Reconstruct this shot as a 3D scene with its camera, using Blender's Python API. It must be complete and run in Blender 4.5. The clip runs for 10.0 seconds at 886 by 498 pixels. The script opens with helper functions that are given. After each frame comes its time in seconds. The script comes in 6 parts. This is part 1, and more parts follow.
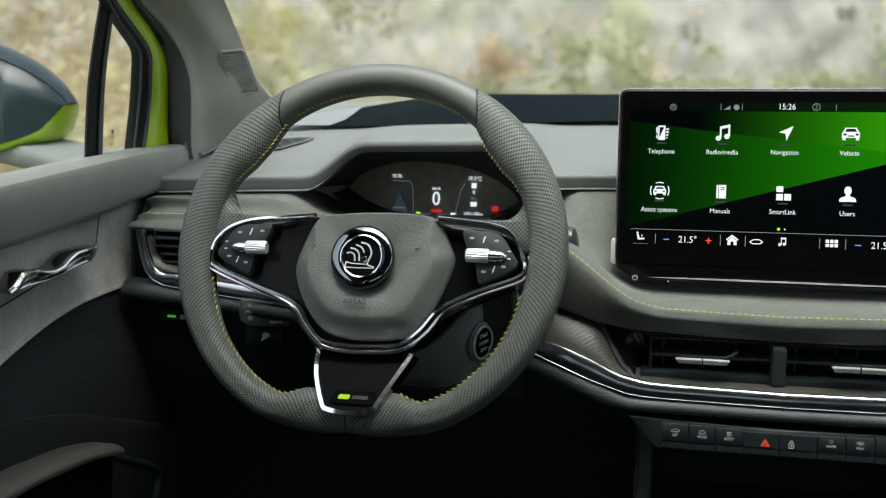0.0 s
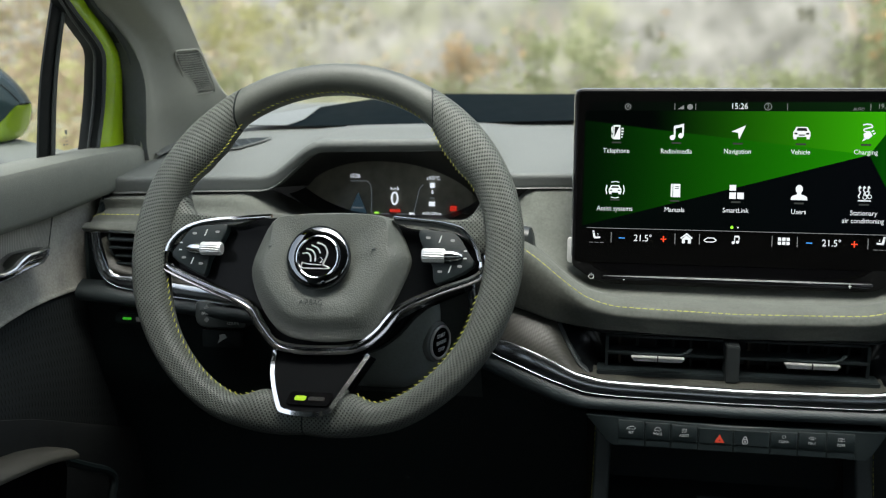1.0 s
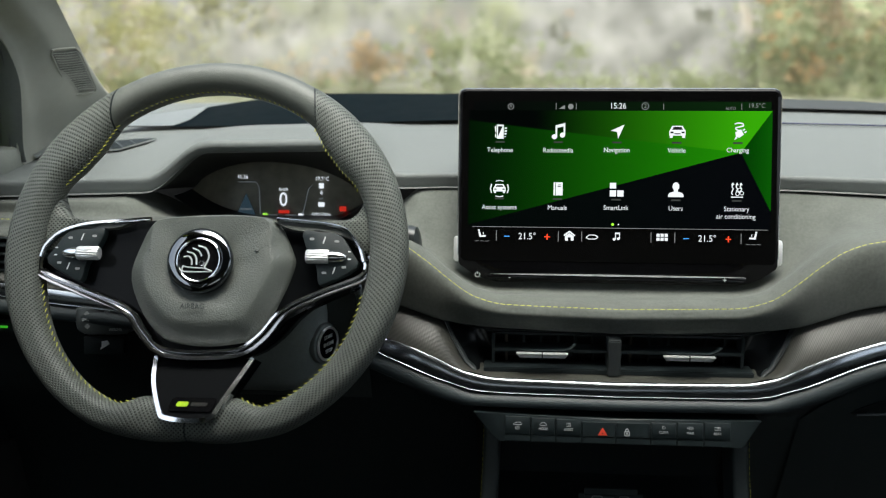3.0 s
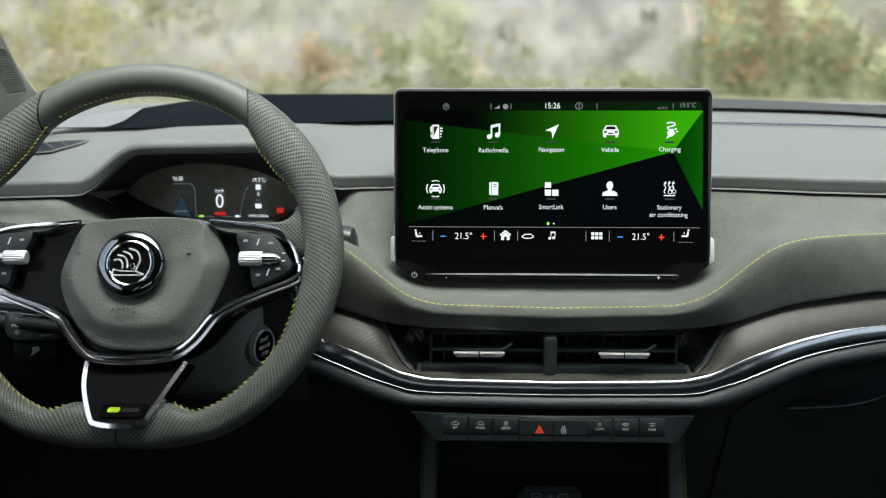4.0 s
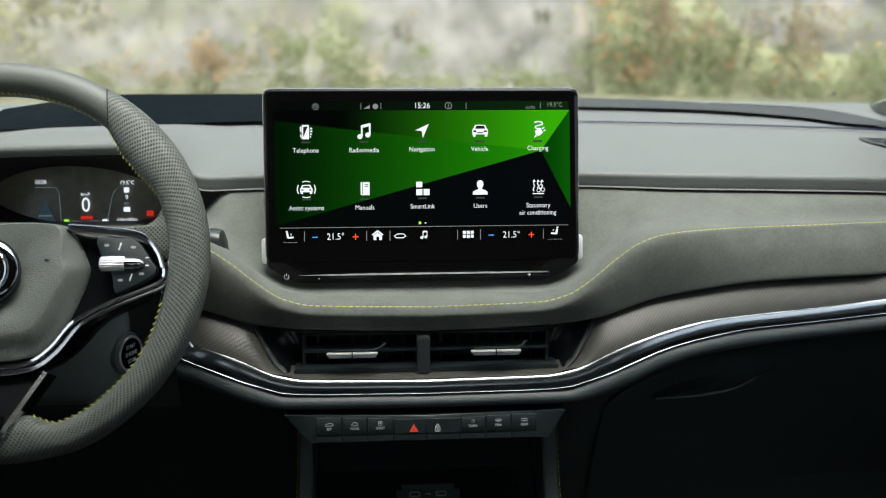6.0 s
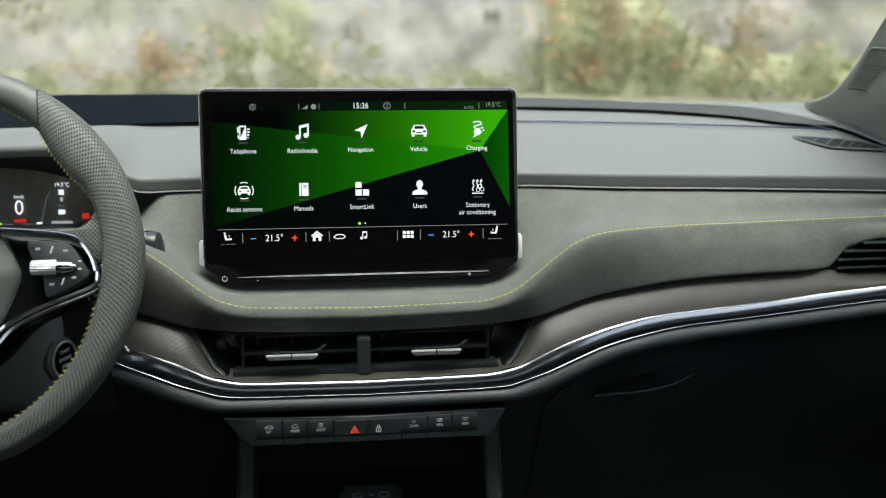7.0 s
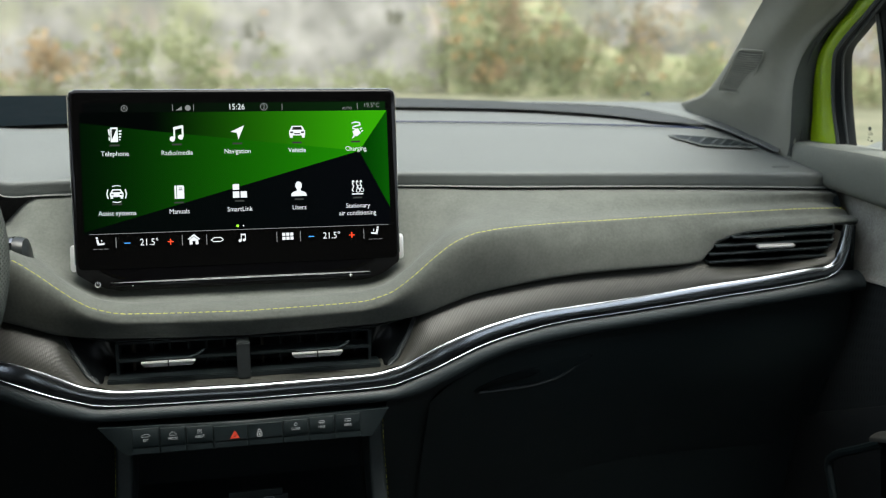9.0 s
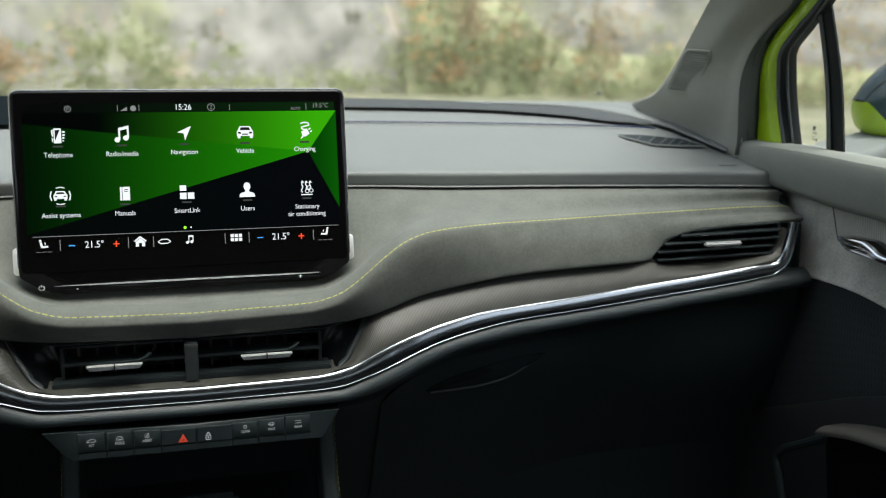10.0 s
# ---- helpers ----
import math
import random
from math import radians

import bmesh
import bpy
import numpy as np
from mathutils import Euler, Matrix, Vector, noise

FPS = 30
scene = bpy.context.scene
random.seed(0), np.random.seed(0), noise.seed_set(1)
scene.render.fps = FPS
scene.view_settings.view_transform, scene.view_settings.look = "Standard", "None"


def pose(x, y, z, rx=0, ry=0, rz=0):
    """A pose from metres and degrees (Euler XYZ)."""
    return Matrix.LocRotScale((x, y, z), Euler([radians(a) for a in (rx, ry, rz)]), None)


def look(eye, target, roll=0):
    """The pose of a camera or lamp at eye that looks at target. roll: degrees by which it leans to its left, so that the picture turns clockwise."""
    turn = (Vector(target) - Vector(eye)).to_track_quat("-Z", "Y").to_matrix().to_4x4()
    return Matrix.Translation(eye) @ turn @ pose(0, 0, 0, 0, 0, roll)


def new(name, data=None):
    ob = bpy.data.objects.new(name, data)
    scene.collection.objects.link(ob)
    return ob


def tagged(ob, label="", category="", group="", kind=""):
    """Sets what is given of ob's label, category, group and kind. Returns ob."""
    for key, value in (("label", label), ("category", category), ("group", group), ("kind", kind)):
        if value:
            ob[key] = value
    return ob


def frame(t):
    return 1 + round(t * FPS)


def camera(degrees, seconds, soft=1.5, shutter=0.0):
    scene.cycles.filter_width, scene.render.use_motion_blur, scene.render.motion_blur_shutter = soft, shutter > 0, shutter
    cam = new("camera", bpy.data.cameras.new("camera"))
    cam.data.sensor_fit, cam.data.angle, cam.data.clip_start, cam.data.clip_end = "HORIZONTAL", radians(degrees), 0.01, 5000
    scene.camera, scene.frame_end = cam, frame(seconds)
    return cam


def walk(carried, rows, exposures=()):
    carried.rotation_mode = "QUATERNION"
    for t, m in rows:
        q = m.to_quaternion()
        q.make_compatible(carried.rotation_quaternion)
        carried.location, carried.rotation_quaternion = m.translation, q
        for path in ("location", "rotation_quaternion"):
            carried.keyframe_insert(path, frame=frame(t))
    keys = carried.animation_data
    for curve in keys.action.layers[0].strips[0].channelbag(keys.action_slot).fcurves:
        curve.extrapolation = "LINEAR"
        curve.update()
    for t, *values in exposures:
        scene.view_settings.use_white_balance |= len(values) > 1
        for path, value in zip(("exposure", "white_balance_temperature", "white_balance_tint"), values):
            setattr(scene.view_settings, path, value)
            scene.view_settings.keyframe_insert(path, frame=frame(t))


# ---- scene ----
cam = camera(49.64, 10.0, soft=1.15)
cam.data.dof.use_dof, cam.data.dof.focus_distance, cam.data.dof.aperture_fstop = True, 0.95, 4.4
# seconds, x, y, z, yaw, pitch, roll
PATH = [
    (0.0, -0.1273, -0.0067, 1.1988, 12.31, -12.83, -0.69),
    (0.5, -0.1235, -0.0057, 1.1990, 11.48, -12.87, -0.64),
    (1.0, -0.1173, -0.0043, 1.1991, 10.31, -12.89, -0.59),
    (1.5, -0.1118, -0.0032, 1.1988, 9.11, -12.89, -0.51),
    (2.0, -0.1048, -0.0021, 1.1994, 7.65, -12.93, -0.43),
    (3.5, -0.0852, -0.0003, 1.2002, 3.50, -12.99, -0.20),
    (4.0, -0.0773, 0.0003, 1.1994, 1.94, -12.96, -0.16),
    (4.5, -0.0701, 0.0000, 1.2000, 0.44, -13.00, -0.09),
    (5.0, -0.0628, 0.0007, 1.1998, -1.07, -13.00, -0.01),
    (6.5, -0.0414, -0.0002, 1.2002, -5.56, -13.01, 0.21),
    (7.0, -0.0349, -0.0009, 1.2002, -6.96, -13.00, 0.26),
    (7.5, -0.0282, -0.0021, 1.2004, -8.36, -12.99, 0.35),
    (8.0, -0.0204, -0.0040, 1.2005, -9.83, -12.97, 0.38),
    (8.5, -0.0143, -0.0056, 1.2007, -11.12, -12.97, 0.48),
    (9.0, -0.0076, -0.0076, 1.2009, -12.57, -12.95, 0.53),
    (9.5, -0.0017, -0.0085, 1.2009, -13.85, -12.94, 0.60),
    (10.0, 0.0033, -0.0100, 1.2011, -14.95, -12.93, 0.64),
]
walk(cam, [(t, pose(x, y, z, 90 + pitch, 0, yaw) @ pose(0, 0, 0, 0, 0, roll)) for t, x, y, z, yaw, pitch, roll in PATH], [(0.0, 1.65, 6500, 6), (10.0, 1.65, 6500, 6)])

# ---- world and sun: a bright overcast day ----
world = bpy.data.worlds.new("overcast_sky")
scene.world = world
world.use_nodes = True
wn = world.node_tree
sky = wn.nodes.new("ShaderNodeTexSky")
sky.sky_type, sky.sun_disc = "NISHITA", False
sky.sun_elevation, sky.sun_rotation = radians(74), radians(170)
sky.air_density, sky.dust_density, sky.ozone_density = 1.0, 4.0, 1.0
grey_sky = wn.nodes.new("ShaderNodeHueSaturation")
grey_sky.inputs["Saturation"].default_value = 0.5
wn.links.new(sky.outputs[0], grey_sky.inputs["Color"])
wn.links.new(grey_sky.outputs[0], wn.nodes["Background"].inputs[0])
wn.nodes["Background"].inputs[1].default_value = 0.13
sun_data = bpy.data.lights.new("sun", "SUN")
sun_data.energy, sun_data.angle, sun_data.color = 1.5, radians(45), (1.0, 0.97, 0.92)
sun = new("sun", sun_data)
sun.matrix_world = look((1.5, -2.5, 14), (0, 1, 1))

# ---- materials ----


def mat(name, col, rough=0.5, metal=0.0, var=0.12, scale=40.0, bump=0.0, bump_scale=300.0, sheen=0.0, coat=0.0, emit=0.0, spec=0.5):
    """A surface with blotchy variation at two scales and fine relief."""
    m = bpy.data.materials.new(name)
    m.use_nodes = True
    n, l = m.node_tree.nodes, m.node_tree.links
    b = n["Principled BSDF"]
    b.inputs["Roughness"].default_value, b.inputs["Metallic"].default_value = rough, metal
    b.inputs["Specular IOR Level"].default_value = spec
    b.inputs["Coat Weight"].default_value = coat
    if sheen:
        b.inputs["Sheen Weight"].default_value, b.inputs["Sheen Roughness"].default_value = sheen, 0.45
    tc = n.new("ShaderNodeTexCoord")
    if var:
        a, c = n.new("ShaderNodeTexNoise"), n.new("ShaderNodeTexNoise")
        a.inputs["Scale"].default_value, a.inputs["Detail"].default_value = scale, 4
        c.inputs["Scale"].default_value, c.inputs["Detail"].default_value = scale * 9, 2
        add = n.new("ShaderNodeMath")
        add.operation = "ADD"
        mr = n.new("ShaderNodeMapRange")
        mr.inputs[1].default_value, mr.inputs[2].default_value = 0.7, 1.3
        mr.inputs[3].default_value, mr.inputs[4].default_value = 1 - var, 1 + var
        mul = n.new("ShaderNodeVectorMath")
        mul.operation = "SCALE"
        mul.inputs[0].default_value = col[:3]
        for t in (a, c):
            l.new(tc.outputs["Object"], t.inputs["Vector"])
        l.new(a.outputs[0], add.inputs[0])
        l.new(c.outputs[0], add.inputs[1])
        l.new(add.outputs[0], mr.inputs[0])
        l.new(mr.outputs[0], mul.inputs["Scale"])
        l.new(mul.outputs[0], b.inputs["Base Color"])
        rr = n.new("ShaderNodeMapRange")
        rr.inputs[3].default_value, rr.inputs[4].default_value = max(0.02, rough - 0.06), min(1, rough + 0.06)
        l.new(a.outputs[0], rr.inputs[0])
        l.new(rr.outputs[0], b.inputs["Roughness"])
    else:
        b.inputs["Base Color"].default_value = (*col[:3], 1)
    if bump:
        v = n.new("ShaderNodeTexVoronoi")
        v.inputs["Scale"].default_value = bump_scale
        bm_ = n.new("ShaderNodeBump")
        bm_.inputs["Strength"].default_value, bm_.inputs["Distance"].default_value = bump, 0.0006
        l.new(tc.outputs["Object"], v.inputs["Vector"])
        l.new(v.outputs["Distance"], bm_.inputs["Height"])
        l.new(bm_.outputs[0], b.inputs["Normal"])
    if emit:
        b.inputs["Emission Color"].default_value, b.inputs["Emission Strength"].default_value = (*col[:3], 1), emit
    return m


def glow(name, col, strength):
    """Light given off by a display or a lamp."""
    m = bpy.data.materials.new(name)
    m.use_nodes = True
    n, l = m.node_tree.nodes, m.node_tree.links
    b = n["Principled BSDF"]
    b.inputs["Base Color"].default_value, b.inputs["Roughness"].default_value = (0.0006, 0.0006, 0.0007, 1), 0.08
    b.inputs["Specular IOR Level"].default_value = 0.03
    b.inputs["Emission Color"].default_value, b.inputs["Emission Strength"].default_value = (*col, 1), strength
    return m


def glass(name, tint=(0.97, 0.99, 0.98), amount=0.03):
    m = bpy.data.materials.new(name)
    m.use_nodes = True
    n, l = m.node_tree.nodes, m.node_tree.links
    n.remove(n["Principled BSDF"])
    t, g, mx = n.new("ShaderNodeBsdfTransparent"), n.new("ShaderNodeBsdfGlossy"), n.new("ShaderNodeMixShader")
    t.inputs[0].default_value = (*tint, 1)
    g.inputs["Roughness"].default_value = 0.02
    mx.inputs[0].default_value = amount
    l.new(t.outputs[0], mx.inputs[1])
    l.new(g.outputs[0], mx.inputs[2])
    l.new(mx.outputs[0], n["Material Output"].inputs[0])
    return m


def pattern(name, col, rough, kind, pitch, depth, dark=0.5, sheen=0.0):
    """A surface with a regular relief along its UV, in metres: perforation dots, a diagonal weave, or fine ribs."""
    m = mat(name, col, rough, var=0, sheen=sheen, spec=0.35)
    n, l = m.node_tree.nodes, m.node_tree.links
    b = n["Principled BSDF"]
    uv = n.new("ShaderNodeUVMap")
    sep = n.new("ShaderNodeSeparateXYZ")
    l.new(uv.outputs[0], sep.inputs[0])

    def op(o, a, b_=None):
        x = n.new("ShaderNodeMath")
        x.operation = o
        for i, v in enumerate((a, b_)):
            if v is None:
                continue
            if isinstance(v, (int, float)):
                x.inputs[i].default_value = v
            else:
                l.new(v, x.inputs[i])
        return x.outputs[0]
    u, v = sep.outputs[0], sep.outputs[1]
    k = 2 * math.pi / pitch
    if kind == "dots":
        p = op("MULTIPLY", op("ADD", u, v), k * 0.7071)
        q = op("MULTIPLY", op("SUBTRACT", u, v), k * 0.7071)
        h = op("MULTIPLY", op("ADD", op("COSINE", p), op("COSINE", q)), 0.5)
        h = op("SUBTRACT", 1.0, op("MAXIMUM", op("MULTIPLY", op("SUBTRACT", h, 0.1), 1.2), 0.0))
    elif kind == "holes":
        p = op("MULTIPLY", op("ADD", u, v), k * 0.7071)
        q = op("MULTIPLY", op("SUBTRACT", u, v), k * 0.7071)
        c = op("MULTIPLY", op("ADD", op("COSINE", p), op("COSINE", q)), 0.5)
        ramp = n.new("ShaderNodeMapRange")
        ramp.interpolation_type = "SMOOTHSTEP"
        ramp.inputs[1].default_value, ramp.inputs[2].default_value = 0.04, 0.64
        ramp.inputs[3].default_value, ramp.inputs[4].default_value = 1.0, 0.0
        l.new(c, ramp.inputs[0])
        h = ramp.outputs[0]
    elif kind == "twill":
        p = op("SINE", op("MULTIPLY", op("ADD", u, op("MULTIPLY", v, 1.1)), k))
        q = op("SINE", op("MULTIPLY", op("SUBTRACT", v, op("MULTIPLY", u, 0.3)), k * 2.6))
        h = op("ADD", op("MULTIPLY", p, 0.35), op("ADD", op("MULTIPLY", q, 0.15), 0.5))
    else:
        h = op("ADD", op("MULTIPLY", op("SINE", op("MULTIPLY", u if kind == "rows" else v, k)), 0.5), 0.5)
    nz = n.new("ShaderNodeTexNoise")
    nz.inputs["Scale"].default_value = 60
    tc = n.new("ShaderNodeTexCoord")
    l.new(tc.outputs["Object"], nz.inputs["Vector"])
    f = op("MULTIPLY", op("ADD", op("MULTIPLY", h, 1 - dark), dark), op("ADD", op("MULTIPLY", nz.outputs[0], 0.4), 0.8))
    sc = n.new("ShaderNodeVectorMath")
    sc.operation = "SCALE"
    sc.inputs[0].default_value = col[:3]
    l.new(f, sc.inputs["Scale"])
    l.new(sc.outputs[0], b.inputs["Base Color"])
    bp = n.new("ShaderNodeBump")
    bp.inputs["Strength"].default_value, bp.inputs["Distance"].default_value = 1.0, depth
    l.new(h, bp.inputs["Height"])
    l.new(bp.outputs[0], b.inputs["Normal"])
    return m


SOFT = mat("grey_soft_plastic", (0.107, 0.118, 0.112), 0.6, var=0.06, bump=0.25, bump_scale=900)
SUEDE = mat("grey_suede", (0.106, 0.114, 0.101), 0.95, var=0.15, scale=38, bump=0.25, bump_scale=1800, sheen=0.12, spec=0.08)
CARBON = pattern("dark_woven_trim", (0.050, 0.0505, 0.043), 0.42, "twill", 0.0052, 0.00012, 0.66)
CHROME = mat("chrome", (0.74, 0.76, 0.78), 0.09, 1.0, var=0.03, scale=60)
STRIP = mat("strip_chrome", (0.31, 0.335, 0.36), 0.22, 1.0, var=0.03, scale=60)
DARK_CHROME = mat("dark_chrome", (0.35, 0.35, 0.36), 0.12, 1.0, var=0.05, scale=60)
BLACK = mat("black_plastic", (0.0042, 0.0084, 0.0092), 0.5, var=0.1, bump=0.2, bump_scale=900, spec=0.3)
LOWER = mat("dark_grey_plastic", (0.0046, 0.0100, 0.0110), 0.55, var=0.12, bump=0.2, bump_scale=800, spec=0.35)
VENT = mat("vent_plastic", (0.0115, 0.0165, 0.0175), 0.38, var=0.08, bump=0.15, bump_scale=900)
PIANO = mat("gloss_black", (0.004, 0.004, 0.0045), 0.06, var=0.05, spec=0.22)
BEZEL = mat("black_glass", (0.002, 0.002, 0.002), 0.08, var=0, spec=0.12)
LEATHER = mat("grey_leather", (0.078, 0.085, 0.074), 0.42, var=0.08, bump=0.35, bump_scale=1100)
PAD = mat("pad_leather", (0.084, 0.093, 0.083), 0.5, var=0.07, bump=0.5, bump_scale=700)
PERF = pattern("perforated_leather", (0.105, 0.116, 0.102), 0.5, "holes", 0.0028, 0.0007, 0.15)
MESH = pattern("black_mesh_cloth", (0.0125, 0.0165, 0.0168), 0.85, "dots", 0.0036, 0.0005, 0.1)
RIBBED = pattern("ribbed_grey_insert", (0.36, 0.357, 0.315), 0.8, "rows", 0.0028, 0.0003, 0.65)
GRILLE = pattern("grille_plastic", (0.2, 0.205, 0.18), 0.7, "ribs", 0.0034, 0.0005, 0.5)
THREAD = mat("yellow_thread", (0.45, 0.45, 0.065), 0.7, var=0.1)
LIME = mat("lime_paint", (0.36, 0.56, 0.015), 0.25, var=0.04, scale=8, coat=0.6)
RUBBER = mat("black_rubber", (0.0065, 0.0085, 0.009), 0.45, var=0.1, spec=0.25)
# paler rubber for raised beads: the seals' highlight lines put into colour
BEAD_GLINT = mat("rubber_highlight", (0.045, 0.052, 0.052), 0.4, var=0.1)
TRIM = mat("pillar_cloth", (0.262, 0.267, 0.23), 0.85, var=0.04, scale=120, bump=0.3, bump_scale=1500)
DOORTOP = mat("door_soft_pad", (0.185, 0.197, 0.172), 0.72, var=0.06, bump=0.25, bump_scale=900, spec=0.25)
# lower dash plastic again, the passenger side's light put into a paler colour
LOWER_LIT = mat("lower_plastic_lit", (0.0120, 0.0200, 0.0215), 0.55, var=0.1, bump=0.2, bump_scale=800)
SATIN = mat("satin_chrome", (0.84, 0.85, 0.86), 0.2, 1.0, var=0.03, scale=60)
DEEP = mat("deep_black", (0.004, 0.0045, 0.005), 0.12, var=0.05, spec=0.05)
SHELL = mat("dark_shell", (0.012, 0.022, 0.024), 0.16, var=0.08, spec=0.22)
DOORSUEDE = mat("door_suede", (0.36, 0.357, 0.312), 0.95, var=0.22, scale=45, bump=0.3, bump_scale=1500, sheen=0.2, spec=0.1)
SILVER = mat("satin_silver", (0.75, 0.76, 0.75), 0.35, 0.7, var=0.05)
PANEL = mat("button_plastic", (0.0078, 0.0140, 0.0150), 0.5, var=0.1, bump=0.2, bump_scale=900)
SPOKE = mat("spoke_black", (0.004, 0.0045, 0.005), 0.5, var=0.05, spec=0.02)
GLASS = glass("clear_glass")
PRINT = mat("white_print", (0.6, 0.62, 0.62), 0.6, var=0)
PRINT_DIM = mat("grey_print", (0.22, 0.23, 0.23), 0.6, var=0)
FAINT = mat("faint_print", (0.12, 0.13, 0.13), 0.7, var=0)
PRINT_MID = mat("pale_print", (0.36, 0.38, 0.38), 0.6, var=0)
RED_PRINT = mat("red_mark", (0.62, 0.05, 0.02), 0.6, var=0)

# ---- builders ----


def smooth(me, angle=40):
    me.shade_smooth()
    me.set_sharp_from_angle(angle=radians(angle))


def part(name, bm, material, parent=None, label="", flat=False):
    """Links a bmesh as one mesh object, under a thing or a part."""
    me = bpy.data.meshes.new(name)
    bmesh.ops.recalc_face_normals(bm, faces=bm.faces)
    bm.to_mesh(me)
    bm.free()
    if not flat:
        smooth(me)
    me.materials.append(material)
    ob = new(name, me)
    ob.parent = parent
    if label:
        ob["label"] = label
    return ob


def thing(name, label, category, group="", kind=""):
    return tagged(new(name), label, category, group, kind)


def curve(xs, vs):
    """A smooth curve through a few knots, flat at local extremes."""
    xs, vs = np.array(xs, float), np.array(vs, float)
    h, d = np.diff(xs), np.diff(vs) / np.diff(xs)
    m = np.zeros(len(xs))
    m[0], m[-1] = d[0], d[-1]
    for i in range(1, len(xs) - 1):
        if d[i - 1] * d[i] > 0:
            m[i] = 2 * d[i - 1] * d[i] / (d[i - 1] + d[i])

    def at(x):
        x = min(max(x, xs[0]), xs[-1])
        i = min(int(np.searchsorted(xs, x, "right")) - 1, len(h) - 1)
        t = (x - xs[i]) / h[i]
        return float((1 + 2 * t) * (1 - t) ** 2 * vs[i] + t * (1 - t) ** 2 * h[i] * m[i] + t * t * (3 - 2 * t) * vs[i + 1] - t * t * (1 - t) * h[i] * m[i + 1])
    return at


def spline(pts, n, closed=False):
    """Catmull-Rom through the points, n steps a span."""
    pts = [Vector(p) for p in pts]
    out, k = [], len(pts)
    for i in range(k if closed else k - 1):
        a, b, c, d = (pts[(i + j) % k] if closed else pts[min(max(i + j, 0), k - 1)] for j in (-1, 0, 1, 2))
        for s in range(n):
            t = s / n
            out.append(0.5 * (2 * b + (c - a) * t + (2 * a - 5 * b + 4 * c - d) * t * t + (3 * b - a - 3 * c + d) * t ** 3))
    if not closed:
        out.append(pts[-1])
    return out


def loft(rows, close_u=False, close_v=False, cap=False, bm=None):
    """A sheet through rows of points; its UV runs in metres along and across."""
    bm = bm or bmesh.new()
    uvl = bm.loops.layers.uv.verify()
    vs = [[bm.verts.new(p) for p in r] for r in rows]
    nr, nc = len(rows), len(rows[0])
    us = []
    for r in rows:
        acc = [0.0]
        for a, b in zip(r, list(r[1:]) + [r[0]]):
            acc.append(acc[-1] + (Vector(b) - Vector(a)).length)
        us.append(acc)
    mid = nc // 2
    vv = [0.0]
    for a, b in zip(rows, list(rows[1:]) + [rows[0]]):
        vv.append(vv[-1] + (Vector(b[mid]) - Vector(a[mid])).length)
    um = us[nr // 2]
    for i in range(nr if close_v else nr - 1):
        for j in range(nc if close_u else nc - 1):
            i2, j2 = (i + 1) % nr, (j + 1) % nc
            f = bm.faces.new((vs[i][j], vs[i][j2], vs[i2][j2], vs[i2][j]))
            for lp, (a, b) in zip(f.loops, ((i, j), (i, j + 1), (i + 1, j + 1), (i + 1, j))):
                lp[uvl].uv = (um[b], vv[a])
    if cap:
        bm.faces.new(vs[0])
        bm.faces.new(vs[-1])
    return bm


def sweep(path, section, up=(0, 0, 1), closed=False, scales=None, cap=True, bm=None):
    """A section (across, up) carried along a path."""
    path = [Vector(p) for p in path]
    n, rows = len(path), []
    for i, p in enumerate(path):
        a, b = (path[i - 1], path[(i + 1) % n]) if closed else (path[max(i - 1, 0)], path[min(i + 1, n - 1)])
        d = (b - a).normalized()
        u = Vector(up[i]) if isinstance(up, list) else Vector(up)
        side = d.cross(u).normalized()
        u = side.cross(d)
        s = scales[i] if scales else 1.0
        sx, sy = s if isinstance(s, tuple) else (s, s)
        rows.append([p + side * x * sx + u * y * sy for x, y in section])
    return loft(rows, close_u=True, close_v=closed, cap=cap and not closed, bm=bm)


def circle(r, n=12, ry=None):
    return [(r * math.cos(2 * math.pi * i / n), (ry or r) * math.sin(2 * math.pi * i / n)) for i in range(n)]


def rounded(w, h, r, n=4):
    """The outline of a rounded rectangle about the origin."""
    out = []
    for cx, cy, a0 in ((w / 2 - r, h / 2 - r, 0), (-w / 2 + r, h / 2 - r, 90), (-w / 2 + r, -h / 2 + r, 180), (w / 2 - r, -h / 2 + r, 270)):
        for i in range(n + 1):
            a = radians(a0 + 90 * i / n)
            out.append((cx + r * math.cos(a), cy + r * math.sin(a)))
    return out


def prism(outline, z0, z1, m=None, bevel=0.0, bm=None):
    """An outline (x, y) raised from z0 to z1, its upper rim eased, moved by m."""
    m = m or Matrix()
    bm = bm or bmesh.new()
    c = Vector((sum(p[0] for p in outline) / len(outline), sum(p[1] for p in outline) / len(outline)))
    levels = [(z0, 0.0), (z1 - bevel, 0.0), (z1 - bevel * 0.3, bevel * 0.3), (z1, bevel)] if bevel else [(z0, 0.0), (z1, 0.0)]
    rows = []
    for z, inset in levels:
        row = []
        for x, y in outline:
            d = Vector((x, y)) - c
            k = max(0.0, 1 - inset / max(d.length, 1e-6))
            row.append(m @ Vector((c.x + d.x * k, c.y + d.y * k, z)))
        rows.append(row)
    loft(rows, close_u=True, cap=True, bm=bm)
    return bm


